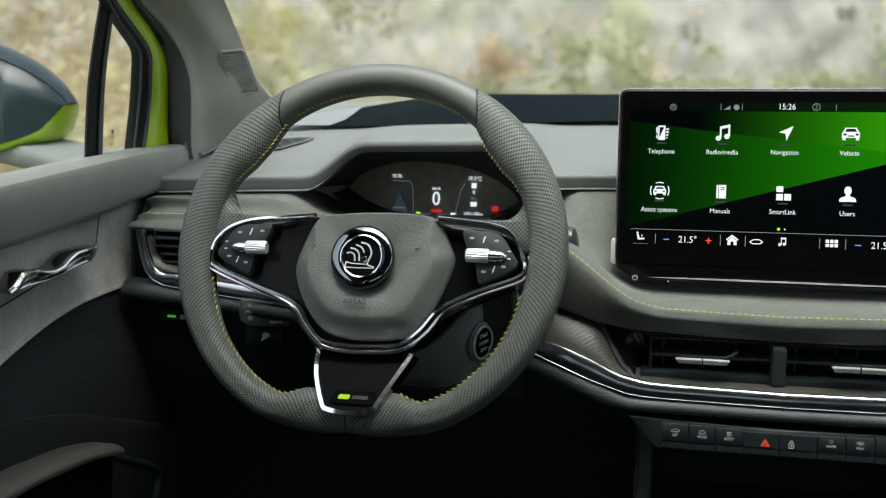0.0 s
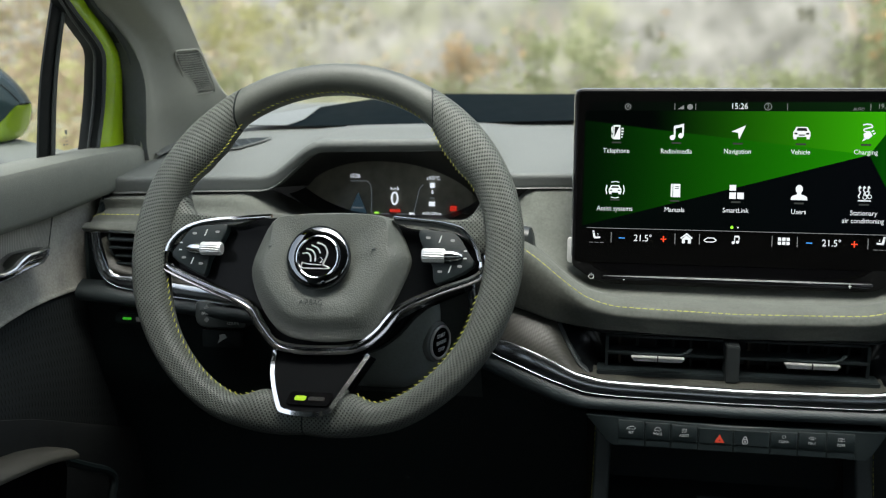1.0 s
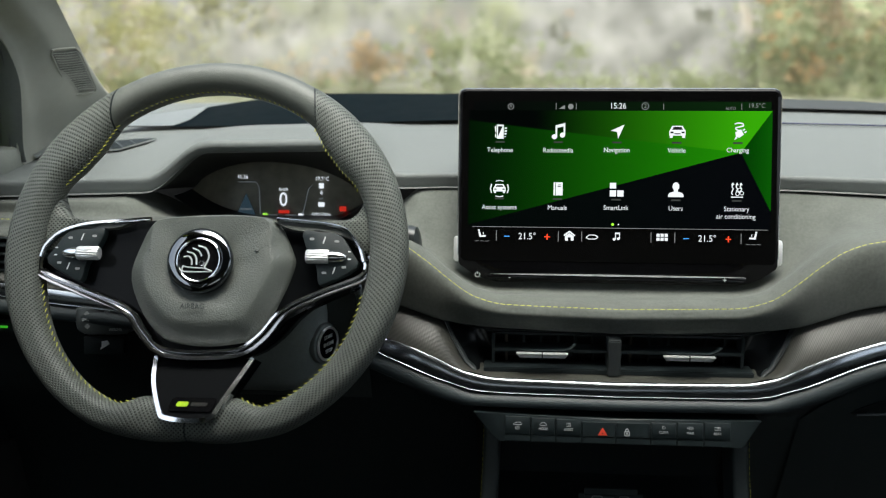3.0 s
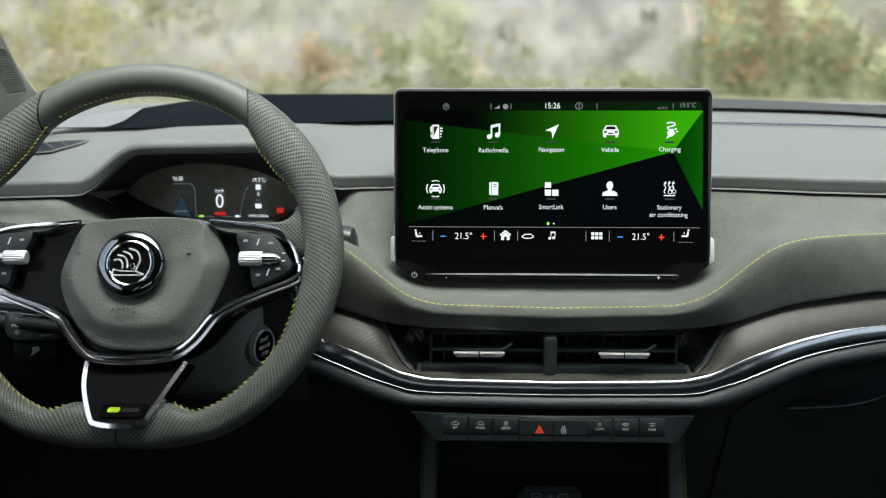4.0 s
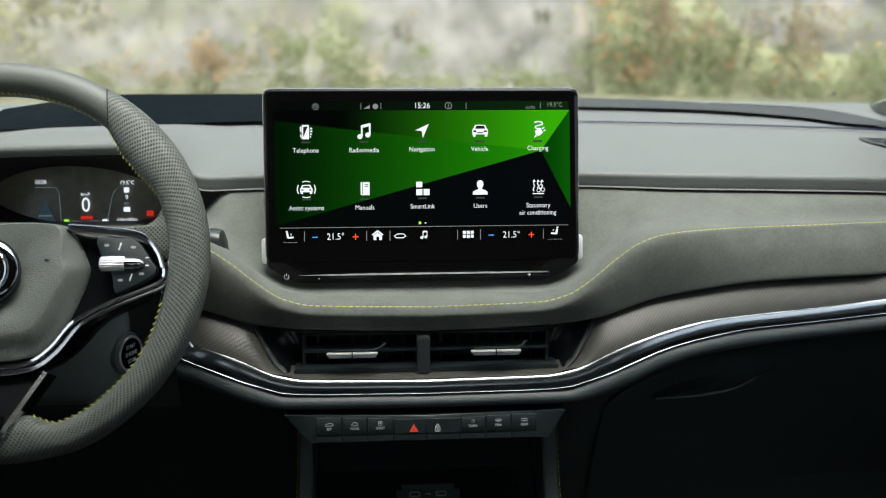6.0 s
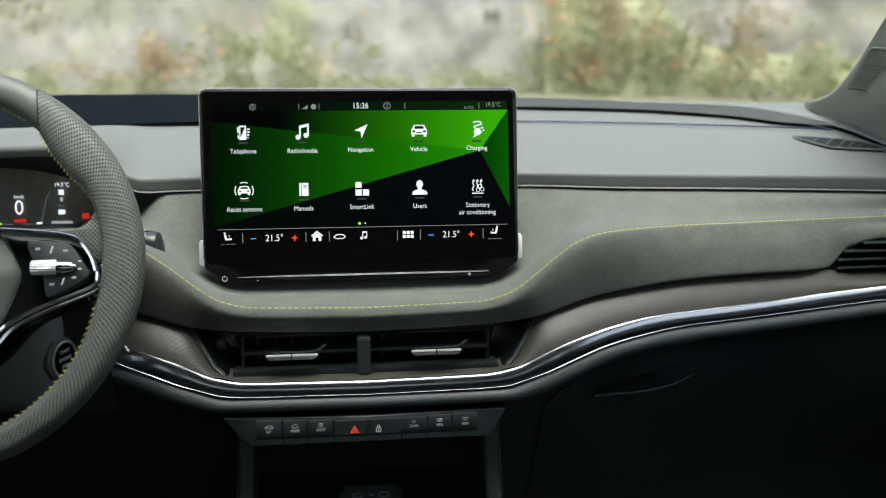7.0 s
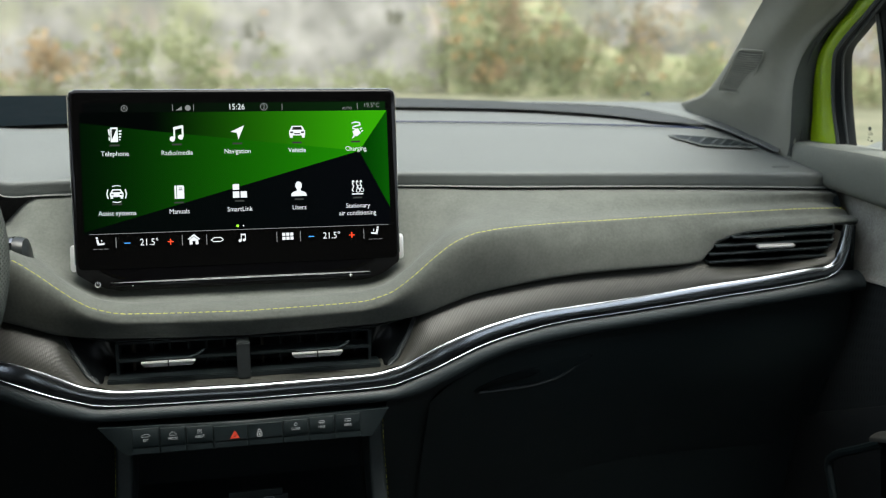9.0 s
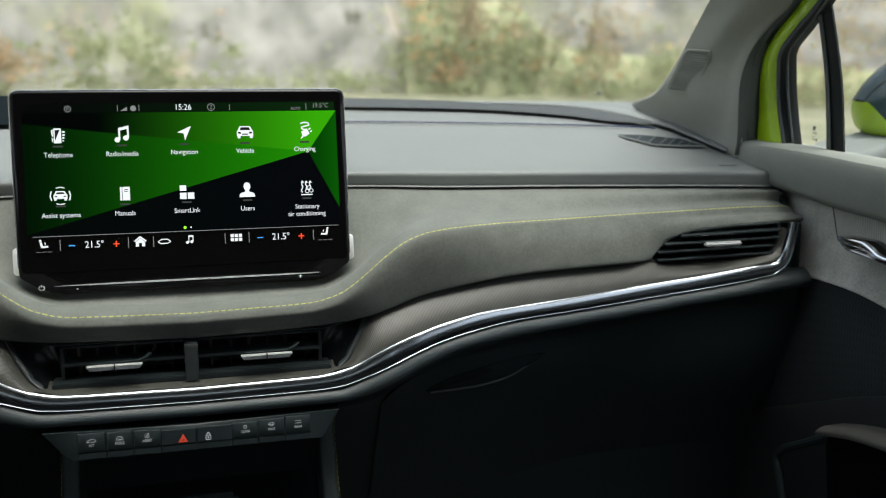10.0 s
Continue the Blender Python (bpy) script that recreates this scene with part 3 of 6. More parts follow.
def dashboard():
    d = thing("dashboard", "grey soft-topped dashboard with a suede band, woven trim and chrome strip", "dashboard")
    # upper pad
    rows = []
    for x in XS:
        u, h = x / 0.70, hood(x)
        ax = abs(x)
        far = 1.105 - 0.006 * u * u
        col = [(u * 0.64, 1.318, far - 0.02), (u * 0.64, 1.30, far), (u * 0.655, 1.235, mix(1.099, 1.083, u * u)), (u * 0.685, 1.148, z_gr(ax) + 0.004 * h),
               (u * 0.695, 1.085, mix(z_gr(ax), z_roll(ax), 0.48) + 0.024 * h), (x, 1.03 - 0.012 * h, z_roll(ax) + 0.005 + 0.037 * h),
               (x, 1.0125 - 0.014 * h, z_roll(ax) + 0.0016 + 0.040 * h), (x, 1.0078 - 0.014 * h, z_roll(ax) + 0.0002 + 0.0395 * h), (x, 1.0060 - 0.014 * h, z_roll(ax) - 0.003 + 0.0385 * h),
               (x, 1.0066 - 0.0135 * h, mix(z_roll(ax), z_low(ax), 0.5) + 0.040 * h), (x, 1.0080 - 0.012 * h, z_low(ax) + 0.0012 + 0.043 * h), (x, 1.0115 - 0.010 * h, z_low(ax) - 0.001 + 0.045 * h), (x, 1.07, z_low(ax) - 0.002 + 0.045 * h)]
        rows.append(spline(col, 4))
    part("upper_pad", loft(rows), SOFT, d)
    # suede band
    b_y = curve([0, 0.13, 0.16, 0.20, 0.24, 0.28, 0.35, 0.70], [0.945, 0.945, 0.951, 0.962, 0.971, 0.978, 0.988, 0.995])
    b_z = curve([0, 0.13, 0.16, 0.20, 0.24, 0.28, 0.35, 0.70], [0.948, 0.949, 0.960, 0.990, 1.010, 1.017, 1.018, 1.014])
    rows, crest = [], []
    for x in XS:
        ax, w = abs(x), well(x)
        sy, sz, ly, lz = st_y(ax), st_z(ax), sl_y(ax), sl_z(ax)
        out = mix(0.007, 0.008, step(0.15, 0.35, ax)) * (1 - step(0.46, 0.51, ax))
        ly, lz = ly - out, lz + (1.2 - lz) * out / ly
        by, bz = mix(b_y(ax), 1.02, w), mix(b_z(ax), 0.994, w)
        end = step(0.688, 0.70, ax) * 0.004
        col = [(x, mix(1.06, 1.12, w), mix(z_low(ax) - 0.004, 0.982, w)), (x, mix(1.020, 1.07, w), mix(z_low(ax) - 0.0030, 0.988, w)), (x, mix(1.006, 1.05, w), mix(z_low(ax) - 0.0042, 0.990, w)), (x, by, bz - end), (x, sy + 0.022, sz + 0.0045 - end), (x, sy + 0.004, sz + 0.0015 - end), (x, sy - 0.003, sz - 0.005 - end * 0.5),
               (x, mix(sy - 0.006, ly - 0.004, 0.45), mix(sz, lz, 0.45)), (x, ly - 0.002, lz + 0.004), (x, ly, lz), (x, ly + 0.006, lz - 0.002), (x, ly + 0.035, lz + 0.001)]
        rows.append(spline(col, 4))
        crest.append(Vector((x, sy - 0.0005, sz + 0.0008 - end)))
    part("suede_band", loft(rows), SUEDE, d, "grey suede band with a yellow seam")
    stitches("band_stitching", spline(crest, 2), d, lift=(0, -0.0012, 0.001), size=0.00068)
    # woven trim
    rows = []
    xs = [float(v) for v in np.linspace(-0.672, 0.672, 193)]
    for x in xs:
        ax = abs(x)
        ty, tz, cy, cz = ca_y(ax), ca_z(ax), ch_y(ax), max(ct_z(ax), cb_z(ax) + 0.005)
        tz = max(tz, cz + 0.002)
        rows.append(spline([(x, ty + 0.012, tz + 0.003), (x, ty, tz), (x, mix(ty, cy, 0.5) - 0.003, mix(tz, cz, 0.5)), (x, cy + 0.002, cz), (x, cy + 0.012, cz - 0.004)], 3))
    for side in ([r for r in rows if r[0].x < COL0], [r for r in rows if r[0].x > COL1]):
        part("woven_trim", loft(side), CARBON, d, "dark woven trim panel")
    # chrome strip, turned up at both ends round the outer vents
    half = []
    for x in [float(v) for v in np.linspace(0, 0.648, 66)]:
        t, b = ct_z(x), cb_z(x)
        half.append((Vector((x, ch_y(x), (t + b) / 2)), (t - b) / 2))
    for x, z, w in ((0.659, 0.9385, 0.0055), (0.666, 0.946, 0.005), (0.670, 0.958, 0.0045), (0.6725, 0.972, 0.004), (0.674, 0.988, 0.0035)):
        half.append((Vector((x, 0.934, z)), w))
    for _ in range(4):
        half = [half[0]] + [(Vector((b[0].x, b[0].y, (a[0].z + 2 * b[0].z + c[0].z) / 4)), b[1]) if b[0].x < 0.6 else b for a, b, c in zip(half, half[1:], half[2:])] + [half[-1]]
    full = [(Vector((-p.x, p.y, p.z)), w) for p, w in half[:0:-1]] + half
    arc = [(math.sin(radians(e)), math.cos(radians(e))) for e in range(-14, 69, 6)]
    lo, hi = arc[0][0], arc[-1][0]
    sec = [(1, -0.005), (1, 0.0032), (0.985, 0.0043), (0.955, 0.0047), (0.92, 0.0043), (0.895, 0.0034)] + [(-mix(-0.87, 1.0, (p - lo) / (hi - lo)), 0.0072 * q - 0.0036) for p, q in arc] + [(-1, -0.005)]
    turn = [(Vector((COL1 - 0.006, 0.893, 0.962)), 0.0035), (Vector((COL1 - 0.005, 0.892, 0.945)), 0.0045), (Vector((COL1 - 0.001, 0.891, 0.925)), 0.0055)]
    for run in ([q for q in full if q[0].x < COL0], turn + [q for q in full if q[0].x > COL1 + 0.008]):
        part("chrome_strip", sweep([p for p, w in run], sec, up=(0, -1, 0), scales=[(w, 1.0) for p, w in run]), STRIP, d, "polished chrome strip")
    # rolled lower lip
    LIP = mat("lip_plastic", (0.021, 0.030, 0.032), 0.55, var=0.1, bump=0.2, bump_scale=900)
    rows = []
    for x in XS:
        ax = abs(x)
        y, z0, z1 = ch_y(ax), cb_z(ax), lip_z(ax)
        rows.append(spline([(x, y + 0.01, z0 + 0.003), (x, y - 0.001, z0 - 0.001), (x, y - 0.0075, mix(z0, z1, 0.4)), (x, y - 0.008, mix(z0, z1, 0.75)), (x, y - 0.003, z1), (x, y + 0.02, z1 - 0.004), (x, y + 0.05, z1 - 0.004)], 3))
    for side in ([r for r in rows if r[0].x < COL0], [r for r in rows if r[0].x > COL1]):
        part("lower_lip", loft(side), LIP, d)
    # plain surround of the steering column
    rows = [spline([(x, 0.95, 0.992), (x, 0.915, 0.984), (x, 0.9, 0.96), (x, 0.896, 0.92), (x, 0.90, 0.875), (x, 0.915, 0.83)], 3) for x in [float(v) for v in np.linspace(COL0 - 0.004, COL1 + 0.002, 12)]]
    part("column_surround", loft(rows), mat("surround_plastic", (0.03, 0.036, 0.035), 0.55, var=0.1, bump=0.2, bump_scale=900), d)
    # knee panel and glovebox surround, the latter in the paler, lit copy of the plastic
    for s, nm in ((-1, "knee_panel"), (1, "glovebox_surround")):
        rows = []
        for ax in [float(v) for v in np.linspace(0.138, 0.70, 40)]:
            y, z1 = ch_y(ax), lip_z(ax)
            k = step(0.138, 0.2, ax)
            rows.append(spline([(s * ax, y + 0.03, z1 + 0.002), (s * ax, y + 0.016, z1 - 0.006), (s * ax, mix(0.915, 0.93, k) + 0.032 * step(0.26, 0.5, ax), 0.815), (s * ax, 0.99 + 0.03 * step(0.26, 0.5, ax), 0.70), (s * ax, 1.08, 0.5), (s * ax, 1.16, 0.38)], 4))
        part(nm, loft(rows), LOWER if s < 0 else LOWER_LIT, d)
    return d


# ---- steering wheel ----
WHEEL = facing(-0.388, 0.8475, 0.996, 26)


# outer and inner edge of the rim at angles from the top, the same on both sides
rim_out = curve([0, 30, 60, 90, 120, 150, 163, 180], [0.1852, 0.1862, 0.1893, 0.1908, 0.1896, 0.1870, 0.1815, 0.1748])
rim_in = curve([0, 30, 37, 42, 50, 57, 66, 75, 90, 105, 125, 143, 152, 156, 159, 163, 170, 180], [0.1560, 0.1557, 0.1550, 0.1512, 0.1464, 0.1470, 0.1530, 0.1550, 0.1555, 0.1565, 0.1600, 0.1608, 0.1595, 0.1570, 0.1505, 0.1425, 0.140, 0.140])


def rim_at(deg, u, z):
    """A point of the rim: angle from the top, u from -1 (inner edge) to 1 (outer edge), and height above its plane."""
    b = abs((deg + 180) % 360 - 180)
    o, i = rim_out(b), rim_in(b)
    r = (o + i) / 2 + u * (o - i) / 2
    return Vector((r * math.sin(radians(deg)), r * math.cos(radians(deg)) + 0.003, z))


def steering_wheel():
    w = thing("steering_wheel", "grey perforated-leather sports steering wheel with yellow stitching", "steering wheel")

    def piece(name, bm, material, label="", parent=w):
        bm.transform(WHEEL)
        return part(name, bm, material, parent, label)

    # oval section with a shallow valley along the grip; it starts at the back
    sec = []
    for i in range(28):
        t = 2 * math.pi * i / 28 - math.pi / 2
        u, z = math.cos(t), math.sin(t)
        sec.append((math.copysign(abs(u) ** 0.9, u), 0.0182 * math.copysign(abs(z) ** 0.86, z)))

    def rim(a0, a1, n, valley, fat=1.0):
        rows = []
        for i in range(n + 1):
            row = []
            for u, z in sec:
                slant = 3.5 - 4.5 * u
                deg = mix(a0 - slant if a0 < 0 else a0 + slant, a1 + slant if a0 < 0 else a1 - slant, i / n)
                b = abs((deg + 180) % 360 - 180)
                dip = valley * math.exp(-((u - 0.12) / 0.22) ** 2) * step(40, 55, b) * (1 - step(150, 165, b)) if z > 0 else 0.0
                row.append(rim_at(deg, u * fat, z * fat * (1 + 0.10 * math.exp(-((b - 56) / 14) ** 2)) * (1 - 0.2 * step(158, 170, b)) - dip))
            rows.append(row)
        return loft(rows, close_u=True, cap=True)
    piece("smooth_rim", rim(-31.5, 31.5, 44, 0.0), LEATHER, "smooth leather top of the rim")
    piece("perforated_rim", rim(32.2, 327.8, 150, 0.0016, 1.02), PERF, "perforated leather rim")
    for side in (-1, 1):
        rows = [[rim_at(side * (32 + k + 3.5 - 4.5 * u), u * 1.0, z * 1.0) for u, z in sec] for k in (-0.5, 0.5)]
        piece("rim_seam", loft(rows, close_u=True, cap=True), BLACK)
    rows = [[rim_at(180 + k, u * 1.024, z * 0.82) for u, z in sec] for k in (-0.22, 0.22)]
    piece("rim_seam", loft(rows, close_u=True, cap=True), BLACK)
    # thread along the inside of the rim
    for a0, a1, size, reach, gap in ((-34, 34, 0.0008, 0.0036, 0.0052), (38, 68, 0.0009, 0.0050, 0.0046), (-68, -38, 0.0009, 0.0050, 0.0046), (104, 161, 0.00085, 0.0058, 0.0058), (-161, -104, 0.00085, 0.0058, 0.0058)):
        inner = [WHEEL @ rim_at(a0 + (a1 - a0) * i / 90, -1.02, 0.0045) for i in range(91)]
        stitches("rim_stitching", inner, w, size=size, gap=gap, across=reach)
    # airbag pad
    pad = spline([(-0.052, 0.027, 0), (-0.030, 0.034, 0), (0.009, 0.037, 0), (0.048, 0.036, 0), (0.068, 0.030, 0), (0.083, 0.004, 0), (0.086, -0.013, 0), (0.072, -0.050, 0), (0.055, -0.078, 0), (0.037, -0.084, 0), (0.013, -0.087, 0), (-0.012, -0.086, 0), (-0.034, -0.080, 0), (-0.054, -0.059, 0), (-0.069, -0.027, 0), (-0.066, -0.002, 0)], 3, True)
    c = Vector((0.006, -0.014, 0))
    rows = []
    for f, z in ((-0.3, -0.03), (0.0, -0.006), (0.04, -0.001), (0.16, 0.0035), (0.80, 0.0120), (0.98, 0.0143), (1.2, 0.0156)):
        row = []
        for p in pad:
            d = p - c
            chamfer = mix(0.0045, 0.0165, step(0.034, 0.004, p.y)) * (1 + 0.15 * step(-0.05, -0.08, p.y))
            row.append(c + d * max(0.0, 1 - chamfer * max(f, 0.0) / d.length) + Vector((0, 0, z)))
        rows.append(row)
    rows += [[c + (p - c) * k + Vector((0, 0, z)) for p in rows[-1]] for k, z in ((0.75, 0.0022), (0.45, 0.0034), (0.2, 0.0037), (0.02, 0.0037))]
    bm = flat_uv(loft(rows, close_u=True, cap=True))
    piece("airbag_pad", bm, PAD, "grained airbag pad")
    lettering("airbag_lettering", "AIRBAG", 0.0072, WHEEL @ pose(-0.001, -0.0535, 0.0185), LOWER, w)
    # emblem: a dark bevelled ring round a thin chrome ring, with plain curved strokes on black
    B0 = Vector((0.002, -0.011, 0))
    ring = lambda r, z, n=44: [B0 + Vector((r * math.cos(t), r * math.sin(t), z)) for t in np.linspace(0, 2 * math.pi, n, endpoint=False)]
    badge = piece("badge", loft([ring(0.0296, 0.012), ring(0.0296, 0.0190), ring(0.0288, 0.0200), ring(0.0280, 0.0206), ring(0.0225, 0.0222), ring(0.0218, 0.0221), ring(0.0213, 0.0190)], close_u=True), mat("badge_chrome", (0.19, 0.2, 0.21), 0.05, 1.0, var=0.0), "round black and chrome badge")
    piece("badge_gap", sweep(ring(0.0300, 0.0186), circle(0.0007, 6), closed=True), BLACK, "", badge)
    piece("badge_disc", prism([(B0.x + x, B0.y + y) for x, y in circle(0.0214, 36)], 0.012, 0.0195), PIANO, "", badge)
    piece("chrome_ring", sweep(ring(0.0198, 0.0208), circle(0.0013, 8), closed=True), CHROME, "", badge)
    bm = bmesh.new()
    for pts, wide in (([(-0.0150, 0.0030), (-0.0100, 0.0035), (-0.0070, 0.0000), (-0.0068, -0.0045)], 0.0010), ([(-0.0118, 0.0078), (-0.0060, 0.0062), (-0.0028, 0.0016), (-0.0024, -0.0040)], 0.0010), ([(-0.0070, 0.0112), (-0.0010, 0.0086), (0.0018, 0.0040)], 0.0010), ([(-0.0020, 0.0136), (0.0052, 0.0112), (0.0088, 0.0040), (0.0068, -0.0030), (0.0052, -0.0068)], 0.0011),
                      ([(-0.0148, -0.0052), (-0.0150, -0.0098), (-0.0100, -0.0108), (0.0050, -0.0106), (0.0120, -0.0104)], 0.0008), ([(0.0052, -0.0072), (0.0128, -0.0100)], 0.0009), ([(-0.0148, -0.0052), (-0.0095, -0.0066), (0.0040, -0.0072)], 0.0007)):
        sweep(spline([(B0.x + x, B0.y + y, 0.0199) for x, y in pts], 5), circle(wide * 0.8, 6), bm=bm)
    piece("badge_emblem", bm, SILVER, "", badge)
    piece("badge_ring", sweep([B0 + Vector((0.0022 + 0.0021 * math.cos(t), -0.0025 + 0.0021 * math.sin(t), 0.0199)) for t in np.linspace(0, 2 * math.pi, 14, endpoint=False)], circle(0.0007, 6), closed=True), CHROME, "", badge)
    for x, y in ((-0.047, 0.0), (0.053, 0.0)):
        piece("horn_mark", prism([(x + a_, y + b_) for a_, b_ in rounded(0.004, 0.0006, 0.0002, 1)], 0.012, 0.0163), FAINT)
    # spokes
    back = spline([(-0.158, 0.004, 0), (-0.146, 0.018, 0), (-0.114, 0.027, 0), (-0.05, 0.033, 0), (0.06, 0.034, 0), (0.118, 0.028, 0), (0.146, 0.018, 0), (0.158, 0.0, 0), (0.152, -0.022, 0), (0.10, -0.048, 0), (0.075, -0.075, 0),
                   (0.05, -0.092, 0), (0.008, -0.097, 0), (-0.034, -0.092, 0), (-0.058, -0.075, 0), (-0.085, -0.052, 0), (-0.15, -0.026, 0)], 3, True)
    c = Vector((0, -0.02, 0))
    piece("spoke_body", loft([[c + (p - c) * k + Vector((0, 0, z)) for p in back] for k, z in ((0.9, -0.04), (1.0, -0.025), (1.0, -0.008), (0.97, -0.003))], close_u=True, cap=True), DEEP, "gloss black spoke body")
    low = spline([(-0.150, -0.004, 0), (-0.152, -0.014, 0), (-0.146, -0.023, 0), (-0.106, -0.038, 0), (-0.066, -0.053, 0), (-0.050, -0.072, 0), (-0.034, -0.088, 0), (-0.014, -0.0925, 0), (0.014, -0.0925, 0), (0.042, -0.089, 0),
                  (0.060, -0.076, 0), (0.079, -0.053, 0), (0.112, -0.036, 0), (0.147, -0.022, 0), (0.153, -0.012, 0), (0.150, -0.002, 0)], 5)
    down = [p + (p - Vector((0, 0.02, 0))).normalized() * 0.0035 for p in low]
    piece("lower_band", sweep([p + Vector((0, 0, 0.003)) for p in down], [(-0.006, -0.008), (-0.0045, 0.001), (0.0, 0.0045), (0.004, 0.005), (0.005, -0.006)], up=(0, 0, 1)), DARK_CHROME, "dark chrome spoke band")
    piece("lower_chrome", sweep([p + Vector((0, 0, 0.0085)) for p in low], [(-0.0018, -0.004), (-0.0012, 0.0015), (0.0008, 0.002), (0.0018, 0.0), (0.002, -0.004)], up=(0, 0, 1)), CHROME, "chrome spoke edge")
    for pts, nm in (([(-0.1525, -0.008, 0), (-0.149, 0.003, 0), (-0.136, 0.016, 0), (-0.114, 0.0235, 0), (-0.085, 0.027, 0), (-0.051, 0.030, 0)], "upper_chrome"), ([(0.152, -0.008, 0), (0.147, 0.006, 0), (0.136, 0.020, 0), (0.120, 0.026, 0), (0.093, 0.029, 0), (0.069, 0.031, 0)], "upper_chrome")):
        piece(nm, sweep([p + Vector((0, 0, 0.0105)) for p in spline(pts, 5)], [(-0.0022, -0.003), (-0.0014, 0.0018), (0.0006, 0.0022), (0.0022, 0.0002), (0.0022, -0.003)], up=(0, 0, 1)), CHROME)
    # switch blocks with a ribbed roller each
    for s in (-1, 1):
        o = spline([(s * 0.146, -0.013, 0), (s * 0.141, 0.0, 0), (s * 0.129, 0.0165, 0), (s * 0.110, 0.0195, 0), (s * 0.094, 0.0195, 0), (s * 0.099, 0.002, 0), (s * 0.108, -0.013, 0), (s * 0.111, -0.0285, 0), (s * 0.119, -0.0285, 0)], 3, True)
        block = piece("switch_block", prism([(p.x, p.y) for p in o], 0.002, 0.0115, bevel=0.0015), LOWER, "dark switch block")
        cap = spline([(s * 0.144, 0.011, 0), (s * 0.133, 0.0195, 0), (s * 0.112, 0.0255, 0), (s * 0.085, 0.0285, 0), (s * 0.066, 0.0295, 0), (s * 0.080, 0.0225, 0), (s * 0.094, 0.0205, 0), (s * 0.112, 0.0205, 0), (s * 0.131, 0.0168, 0)], 3, True)
        piece("spoke_cap", prism([(p.x, p.y) for p in cap], 0.002, 0.0085, bevel=0.001), LEATHER, "grey spoke cap")
        xx, tip = (0.106, 0.1225) if s < 0 else (0.1095, 0.127)
        ribs = [(r * math.cos(t), r * math.sin(t)) for i in range(36) for r, t in ((0.0064 if i % 2 else 0.0058, 2 * math.pi * i / 36),)]
        piece("roller", sweep([Vector((s * xx + t, -0.0045, 0.0135)) for t in (-0.0105, -0.0095, 0.0, 0.0095, 0.0105)], ribs, up=(0, 0, 1), scales=[0.85, 1, 1, 1, 0.85]), SILVER, "ribbed silver roller", block)
        piece("roller_tip", sweep([Vector((s * (tip + t), -0.0045, 0.0125)) for t in (-0.008, 0.0, 0.005, 0.009)], circle(0.0058, 14), up=(0, 0, 1), scales=[1.0, 0.95, 0.8, 0.35]), CHROME, "chrome roller end", block)
        for gx, gy in ((0.126, 0.0105), (0.103, 0.0125), (0.134, -0.0135), (0.116, -0.019)):
            piece("switch_mark", prism([(s * gx + x, gy + y) for x, y in rounded(0.0042, 0.0022, 0.0008, 2)], 0.0114, 0.0119), PRINT_DIM, "", block)
        for gx, gy in ((0.1145, 0.0115), (0.125, -0.0165)):
            piece("switch_divider", prism([(s * gx + x + 0.3 * y, gy + y) for x, y in rounded(0.0009, 0.0065, 0.0003, 1)], 0.0114, 0.0119), PRINT, "", block)
        for gy in (0.001, -0.006):
            piece("switch_sign", prism([(s * 0.1385 + x, gy + y) for x, y in rounded(0.003, 0.001, 0.0003, 1)], 0.0114, 0.0119), PRINT, "", block)
    # lower bracket
    u = spline([(-0.037, -0.097, -0.002), (-0.034, -0.120, 0.007), (-0.022, -0.147, 0.019), (-0.015, -0.153, 0.021), (0.007, -0.155, 0.022), (0.025, -0.152, 0.021), (0.033, -0.138, 0.016), (0.053, -0.097, -0.001)], 5)
    bm = loft([[p + Vector((0, 0, z)) for p in u] for z in (-0.03, -0.001)], close_u=True)
    bm.faces.new([bm.verts.new(p + Vector((0, 0, -0.001))) for p in u])
    br = piece("lower_spoke", bm, SPOKE, "gloss black lower spoke")
    piece("bracket_chrome", sweep(u, [(-0.0032, -0.008), (-0.002, 0.0015), (0.002, 0.0015), (0.0032, -0.008)], up=(0, 0, 1)), CHROME, "chrome bracket edge", br)
    T = pose(0.0065, -0.141, 0.0165, -20, 0, 0)
    for nm, x, w_, h_, z, mt, lb in (("trim_badge", 0.0, 0.040, 0.013, 0.001, PIANO, "small dark badge with lime and silver bars"), ("lime_bar", -0.0085, 0.0105, 0.0045, 0.0016, LIME, ""), ("silver_bar", 0.0065, 0.015, 0.0036, 0.0016, DARK_CHROME, "")):
        piece(nm, prism([(x + a_ + 0.25 * b_, b_) for a_, b_ in rounded(w_, h_, min(h_ * 0.3, 0.003), 2)], -0.001, z, T), mt, lb, br)
    # gussets where the rim flows into the upper spokes
    for s in (-1, 1):
        o = spline([(s * 0.168, 0.074, 0), (s * 0.152, 0.064, 0), (s * 0.1462, 0.051, 0), (s * 0.140, 0.040, 0), (s * 0.128, 0.0330, 0), (s * 0.104, 0.0295, 0), (s * 0.128, 0.018, 0), (s * 0.156, 0.0, 0), (s * 0.172, 0.03, 0)], 4, True)
        cen = Vector((s * 0.155, 0.032, 0))
        rows = [[cen + (p - cen) * k + Vector((0, 0, z)) for p in o] for k, z in ((0.97, -0.018), (1.0, -0.011), (0.99, -0.006), (0.95, -0.002), (0.86, 0.0005), (0.6, 0.003), (0.3, 0.004), (0.02, 0.004))]
        piece("rim_gusset", flat_uv(loft(rows, close_u=True, cap=True)), PERF)
